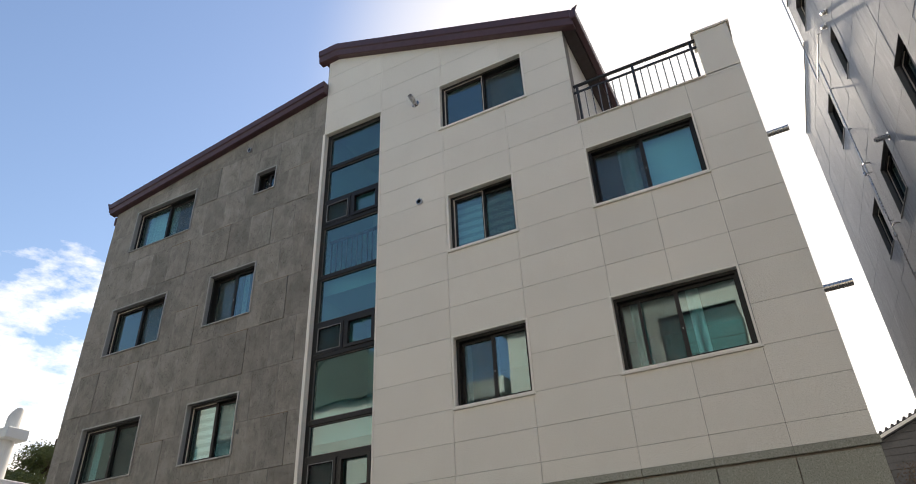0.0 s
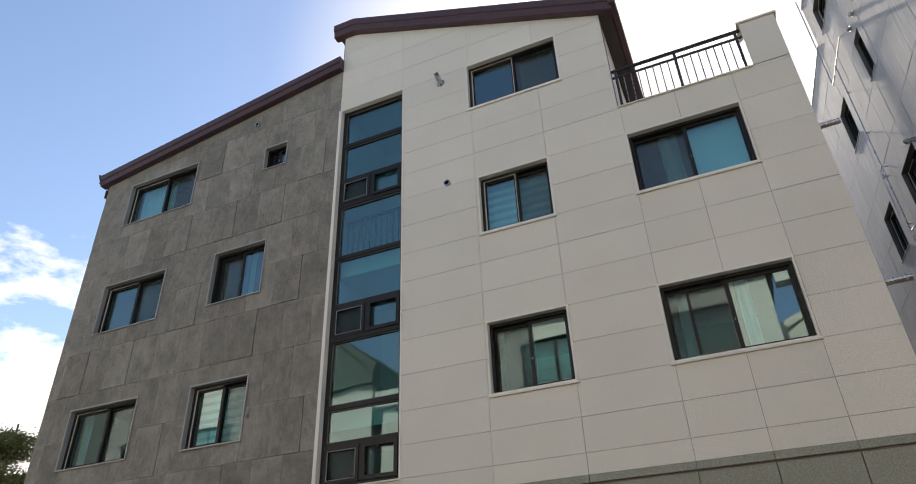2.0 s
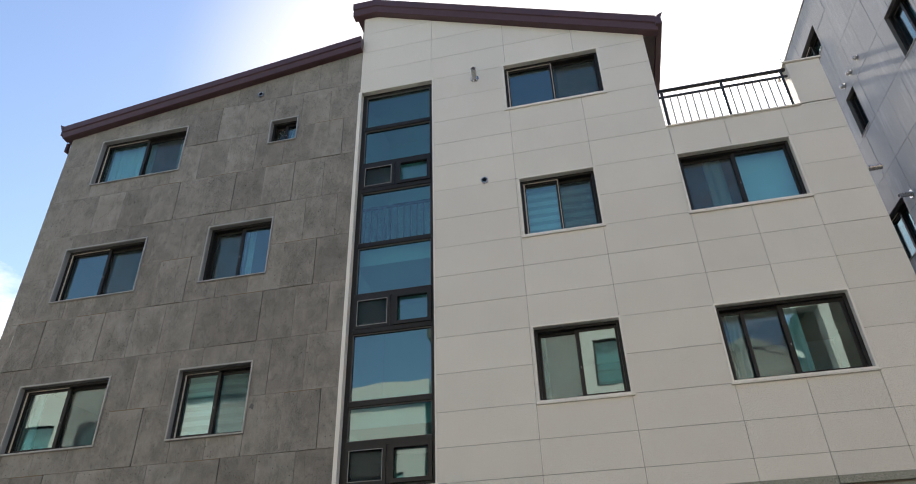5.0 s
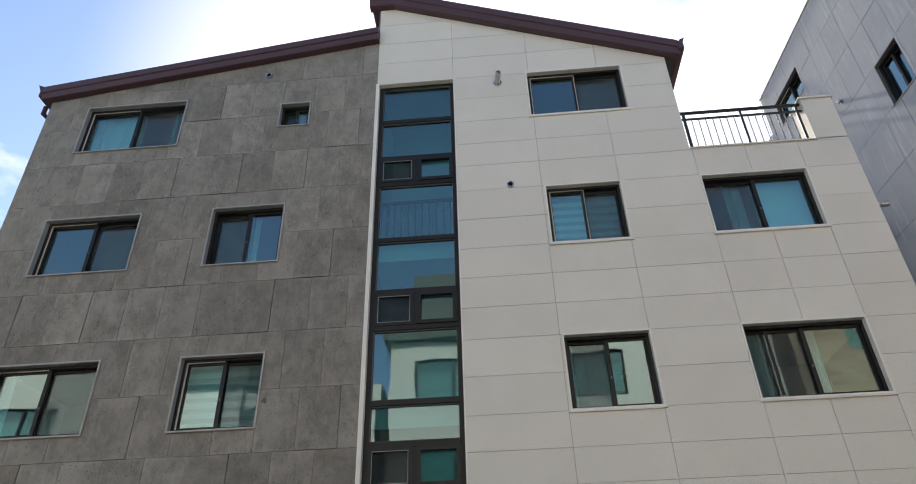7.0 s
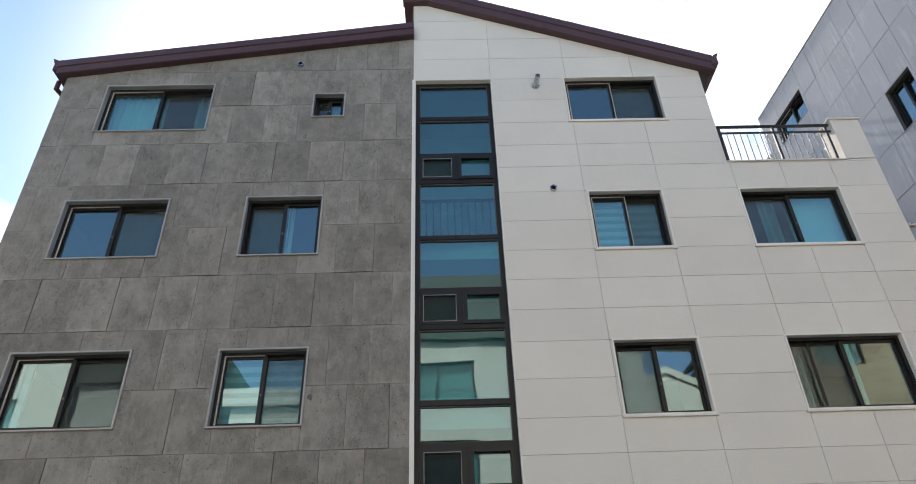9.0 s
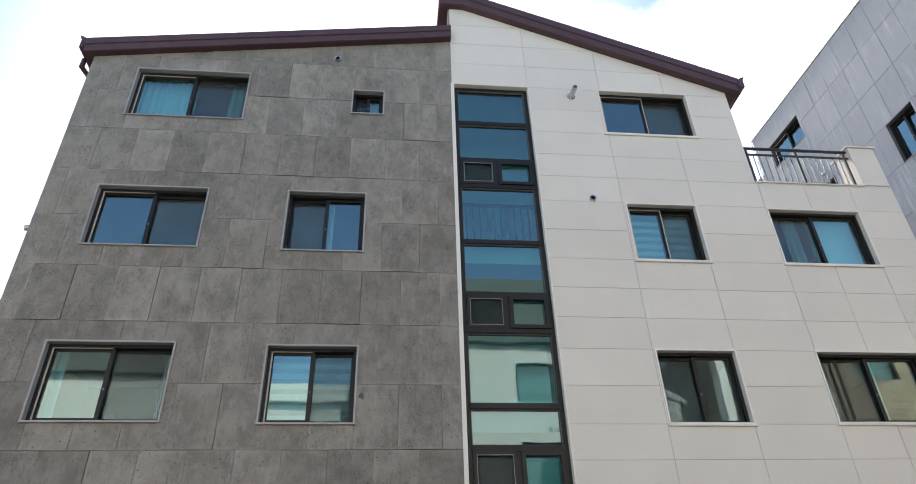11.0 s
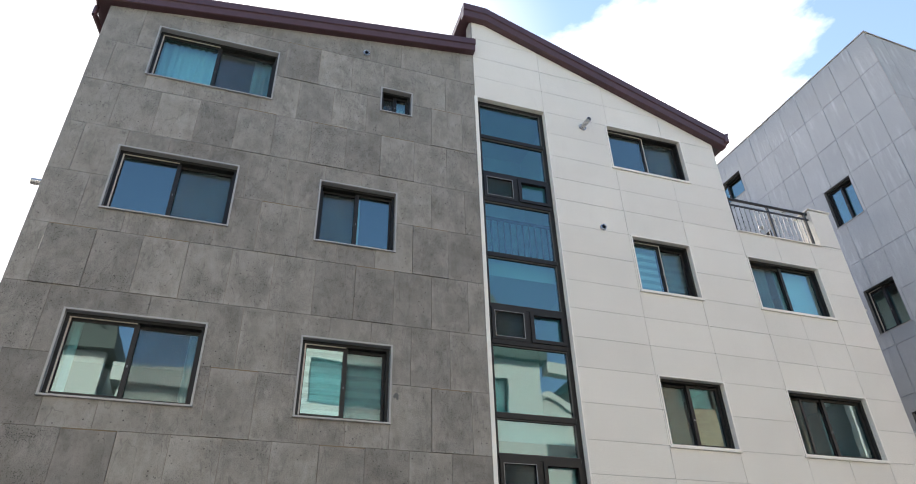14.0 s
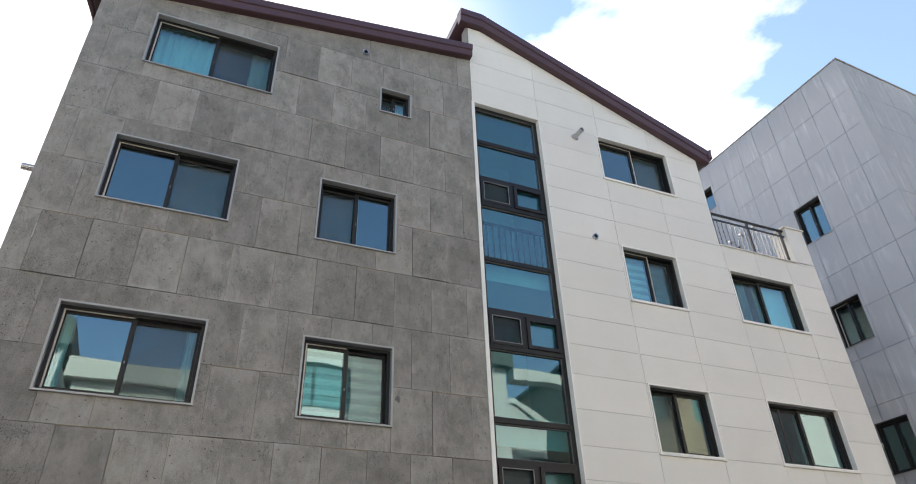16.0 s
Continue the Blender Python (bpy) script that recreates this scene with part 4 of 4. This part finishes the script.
# ---- houses across the lane, behind the camera ----
def stucco_house(name, label, at, x0, x1, top, cols, rows, slab=None):
    """A white block with window rows, facing the lane."""
    h = empty(name, label, "house", at)
    wins = [(x, x + 2.85, z, z + 1.75) for x in cols for z in rows]
    part("wall", plate(x0, x1, 0, top, wins, -0.3, 0.0), M_STUCCO, h, "sunlit white stucco wall")
    part("roof", boxes((x0 - 0.25, x1 + 0.25, -9.0, 0.3, top + 0.005, top + 0.7)), slab or M_SLATE, h, "overhanging roof slab")
    part("body", boxes((x0 + 0.1, x1 - 0.1, -9.0, -1.6, 0, top - 0.02)), M_STUCCO, h, "rear mass of the house")
    for a, b, c, d in wins:
        w = part("window", frame_bm(a, b, c, d, 0.07, -0.2, -0.1), M_FRAME, h, "wide window in a dark frame")
        part("mullion", boxes(((a + b) / 2 - 0.05, (a + b) / 2 + 0.05, -0.2, -0.1, c + 0.06, d - 0.06)), M_FRAME, w)
        part("pane", boxes((a + 0.05, b - 0.05, -0.16, -0.15, c + 0.05, d - 0.05)), M_GLASS, w)
        part("blind", boxes((a, b, -0.5, -0.48, c, d)), M_SHEER, w, "drawn pale blind")
        part("window_rail", boxes((a + 0.02, b - 0.02, 0.06, 0.09, c + 0.45, c + 0.48), (a + 0.02, b - 0.02, 0.06, 0.09, c + 0.05, c + 0.08)), M_BLACK, w, "low steel window rail")
    return h


def gable_house(name, label, at, half, eave, ridge, wall_mat, verge_mat):
    h = empty(name, label, "house", at)
    part("wall", plate(-half, half, 0, ridge, [(-2.4, -0.5, eave - 3.2, eave - 1.6), (0.8, 2.7, eave - 3.2, eave - 1.6)], -0.3, 0.0, (lambda u, v: ridge - (ridge - eave) * u / half - v, lambda u, v: ridge + (ridge - eave) * u / half - v)), wall_mat, h, "gabled front wall")
    part("body", boxes((-half + 0.1, half - 0.1, -9, -0.6, 0, eave - 0.1)), wall_mat, h, "rear mass of the house")
    low = eave - 0.3 * (ridge - eave) / half
    part("roof", sweep(bmesh.new(), [(-9.0, 0), (0.05, 0), (0.05, 0.2), (-9.0, 0.2)], [(-half - 0.3, low), (0, ridge + 0.02), (half + 0.3, low)]), M_SLATE, h, "dark gabled tile roof")
    part("verge_strip", sweep(bmesh.new(), [(0.055, -0.1), (0.11, -0.1), (0.11, 0.21), (0.055, 0.21)], [(-half - 0.3, low), (0, ridge + 0.02), (half + 0.3, low)]), verge_mat, h, "verge board along the gable")
    for a in (-2.4, 0.8):
        w = part("window", frame_bm(a, a + 1.9, eave - 3.2, eave - 1.6, 0.07, -0.2, -0.1), M_FRAME, h, "dark-framed window")
        part("pane", boxes((a + 0.05, a + 1.85, -0.16, -0.15, eave - 3.15, eave - 1.65)), M_GLASS, w)
    return h


white_house = stucco_house("white_house", "white stucco block across the lane, mirrored in the glass", (0, -5.5, 0), -9.95, 0.45, 12.95, (-8.95, -3.85), (4.3, 7.35, 10.4), M_SLATE)
part("upper_roof", sweep(bmesh.new(), [(-9.0, 0.0), (-4.0, 0.0), (-1.2, -4.3), (-1.2, -4.6), (-9.0, -4.6)], [(-9.6, 18.26), (0.2, 18.26)]), M_SLATE, white_house, "dark sloping slate roof")
part("terrace_beam", boxes((0.705, 4.6, -0.35, 0.2, 12.45, 12.95), (4.25, 4.6, -0.35, 0.2, 0.0, 12.445)), M_STUCCO, white_house, "white beam framing an open terrace")
for x in (-2.75, -2.4, -2.05):
    bm = bmesh.new()
    bmesh.ops.create_uvsphere(bm, u_segments=12, v_segments=8, radius=0.08, matrix=Matrix.Translation((x, 0.07, 9.6)))
    part("vent_hood", bm, M_STEEL, white_house, "round steel vent hood")
annex = empty("dark_annex", "dark grey-green block at the lane's far end", "house", (-36.5, -5.9, 0))
part("wall", boxes((-5.5, 5.0, -8, 0, 0, 13.6)), M_SLATE, annex, "dark grey-green wall")
for z in (4.0, 7.2, 10.4):
    part("window", frame_bm(-0.9, 0.9, z, z + 1.4, 0.08, 0.01, 0.06), M_FRAME, annex)
gable_house("gabled_house", "pale gabled house across the lane with dark roof", (2.3, -8.7, 0), 1.7, 11.9, 12.75, M_STUCCO, M_STUCCO)
hip = stucco_house("hipped_house", "white house across the lane under a dark hipped roof", (0, -5.9, 0), -21.2, -15.9, 11.75, (-20.4,), (3.0, 6.2), M_SLATE)
part("upper_roof", sweep(bmesh.new(), [(-8.0, -0.4), (-0.1, -0.4), (-0.1, 0.0), (-8.0, 0.0)], [(-21.3, 12.86), (-21.2, 13.4), (-18.9, 15.4), (-15.9, 12.9), (-15.8, 12.86)]), M_SLATE, hip, "dark slate roof with falling slopes")
part("roof_gable", plate(-21.2, -15.9, 12.46, 15.4, (), -0.6, -0.2, (lambda u, v: 13.3 + (u + 21.2) * 0.87 - v, lambda u, v: 12.8 - (u + 15.9) * 0.83 - v)), M_SLATE, hip, "dark slate-hung gable")
gable_house("brick_house", "old brick house across the lane with tile roof", (10.3, -6.5, 0), 4.5, 15.2, 17.6, M_BRICK, M_TILE)
stucco_house("low_house", "low white house across the lane with a flat roof", (0, -5.8, 0), -15.3, -10.5, 10.6, (-14.2,), (3.0, 6.2), M_STUCCO)
stucco_house("white_block", "white stucco block past the brick house", (0, -6.0, 0), 17.4, 30.0, 15.5, (18.6, 24.5), (3.0, 6.2), M_STUCCO)
stucco_house("white_block", "white stucco block further along the lane", (0, -5.6, 0), -31.0, -21.6, 13.2, (-30.0, -26.0), (3.0, 6.2, 9.4))

# ---- house at the end of the gap ----
gap = empty("tiled_house", "low stone house with a tiled roof between the blocks", "house", (2.0, 24.0, 0))


def verge(u, v):
    return 6.35 + 0.42 * (u + 0.9) - v


M_STONE = plain("rough_grey_stone", (0.12, 0.12, 0.125), 0.9, 0, 14, 0.5)
gable = part("wall", plate(-1.6, 5.2, 0, 9, (), 0.02, 0.3, (verge,)), M_STONE, gap, "rough coursed dark stone gable")
for i in range(18, 42):
    c = plate(-1.6, 5.2, i * 0.2, i * 0.2 + 0.185, (), -0.012 * (i % 3), 0.019, (verge,))
    if c:
        part("stone_course", c, M_STONE, gable)
part("roof", sweep(bmesh.new(), [(-0.25, 0.0), (-0.25, 0.16), (6.0, 0.16), (6.0, 0.0)], [(-1.9, 5.93), (5.2, 8.91)]), M_TILE, gap, "tiled roof slope")
# white colour here stands for sunlight on the roof's edge
part("verge_strip", sweep(bmesh.new(), [(-0.29, 0.03), (-0.29, 0.12), (-0.255, 0.12), (-0.255, 0.03)], [(-1.9, 5.93), (5.2, 8.91)]), M_STUCCO, gap, "white strip standing in for the sunlit roof edge")
for i in range(38):
    x = -1.8 + i * 0.18
    part("roof_tile", rod(bmesh.new(), (x, -0.31, 6.15 + (x + 1.8) * 0.42), (x, 0.35, 6.15 + (x + 1.8) * 0.42), 0.045, 8), M_TILE, gap)


def shrub(name, label, at, size, count, mat, leaf, seed):
    """A loose bush of many small leaf blades round a few stems."""
    rg = random.Random(seed)
    thing = empty(name, label, "shrub", at)
    bm = bmesh.new()
    for i in range(7):
        rod(bm, (0, 0, 0), (rg.uniform(-0.5, 0.5) * size, rg.uniform(-0.5, 0.5) * size, size * rg.uniform(0.6, 1.0)), 0.02, 6, 0.006)
    part("stem", bm, M_BARK, thing)
    bm = bmesh.new()
    for i in range(count):
        p = Vector((rg.gauss(0, 0.35), rg.gauss(0, 0.35), rg.uniform(0.25, 1.1))) * size
        blade(bm, p, rg, leaf)
    part("foliage", bm, mat, thing)


def blade(bm, p, rg, leaf):
    d = Vector((rg.uniform(-1, 1), rg.uniform(-1, 1), rg.uniform(-0.6, 1))).normalized()
    s = d.orthogonal().normalized() * leaf * 0.3
    a = [bm.verts.new(v) for v in (p - s, p + d * leaf * 0.5 - s * 0.6, p + d * leaf, p + d * leaf * 0.5 + s * 0.9)]
    bm.faces.new(a)


shrub("garden_shrub", "dry reddish shrub in front of the stone wall", (2.75, 22.3, 4.35), 1.15, 5200, M_BUSH, 0.06, 3)
part("planter_wall", boxes((2.35, 4.4, 21.9, 22.8, 0, 4.36)), M_PAVE)
tagged(bpy.data.objects["planter_wall"], "raised concrete planting bed", "planter")


def pine(at, height, seed):
    """A pine: tapered leaning trunk, forked limbs and flat clouds of needles."""
    rg = random.Random(seed)
    thing = empty("pine_tree", "dark green pine with layered needle clouds", "tree", at)
    bm = bmesh.new()
    pts = [Vector((math.sin(i * 0.7) * 0.15 * i * 0.3, math.cos(i * 0.9) * 0.1 * i * 0.3, height * i / 8)) for i in range(9)]
    for i, (a, b) in enumerate(zip(pts, pts[1:])):
        rod(bm, a, b, 0.26 - i * 0.028, 10, 0.26 - (i + 1) * 0.028)
    tufts = []
    for i in range(26):
        h = rg.uniform(0.42, 1.0)
        base = pts[min(8, int(h * 8))]
        ang = rg.uniform(0, 2 * math.pi)
        reach = (1.25 - h) * height * 0.36 * rg.uniform(0.6, 1.15)
        tip = base + Vector((math.cos(ang) * reach, math.sin(ang) * reach, rg.uniform(0.0, 0.6)))
        rod(bm, base, tip, 0.06, 6, 0.015)
        for k in range(4):
            tufts.append(base.lerp(tip, rg.uniform(0.5, 1.05)) + Vector((rg.gauss(0, 0.3), rg.gauss(0, 0.3), rg.uniform(0, 0.35))))
    part("trunk", bm, M_BARK, thing)
    bm = bmesh.new()
    for c in tufts:
        for k in range(300):
            p = c + Vector((rg.gauss(0, 0.34), rg.gauss(0, 0.34), rg.gauss(0, 0.13)))
            blade(bm, p, rg, 0.11)
    part("crown", bm, M_LEAF, thing, "needles in loose layered clumps")


pine((-27.6, 17.3, 0), 10.1, 5)
pine((-31.5, 18.5, 0), 9.8, 8)
pine((-28.9, 15.9, 0), 8.6, 11)

# ---- white gate tower beyond the grey wing ----
tower = empty("white_tower", "white rendered tower with a slanted round pillar top", "tower", (-24.4, 13.9, 0))
part("base", boxes((-2.5, 0.25, -1.0, 1.0, 0, 7.35), bevel=0.03), M_STUCCO, tower, "white rendered block")
part("edge_panel", boxes((0.26, 0.5, -1.02, -0.72, 0, 7.42)), M_TILE, tower, "dark grey edge panel")
bm = bmesh.new()
rod(bm, (-0.55, 0, 7.3), (-0.55, 0, 8.76), 0.25, 24)
part("pillar", bm, M_STUCCO, tower, "round white pillar")
part("slab", boxes((-2.5, 0.0, -0.4, 0.4, 8.75, 9.13), bevel=0.03), M_STUCCO, tower, "white cantilever slab")
bm = bmesh.new()
rod(bm, (-0.5, 0, 9.12), (-0.5, 0, 9.86), 0.23, 24)
for v in bm.verts:
    if v.co.z > 9.8:
        v.co.z += (v.co.x + 0.5) * 1.3 - 0.25
part("pillar_top", bm, M_STUCCO, tower, "round white pillar cut off at a slant")
for z in (7.7, 8.0, 8.3, 8.55):
    part("rung", rod(bmesh.new(), (-2.4, -0.3, z), (-0.4, -0.3, z), 0.025, 8), M_STEEL, tower)

# ---- far steel mast ----
mast = empty("steel_mast", "distant dark steel lattice mast with platforms", "mast", (-43.2, 68.5, 0))
for x in (-1.2, 1.2):
    for y in (-1.2, 1.2):
        part("leg", rod(bmesh.new(), (x, y, 0), (x * 0.8, y * 0.8, 31.5), 0.12, 8), M_TILE, mast)
for k in range(22):
    z = 9.0 + k
    part("brace", rod(bmesh.new(), (-1.1, -1.1, z), (1.1, -1.1, z + 1.0), 0.06, 6), M_TILE, mast)
    part("brace", rod(bmesh.new(), (1.1, -1.1, z), (-1.1, -1.1, z + 1.0), 0.06, 6), M_TILE, mast)
for z in (24.0, 27.0, 30.0):
    part("platform", boxes((-1.6, 1.6, -1.6, 1.6, z, z + 0.15)), M_TILE, mast)
part("antenna", rod(bmesh.new(), (0, 0, 31.4), (0, 0, 35.5), 0.08, 8), M_STEEL, mast)
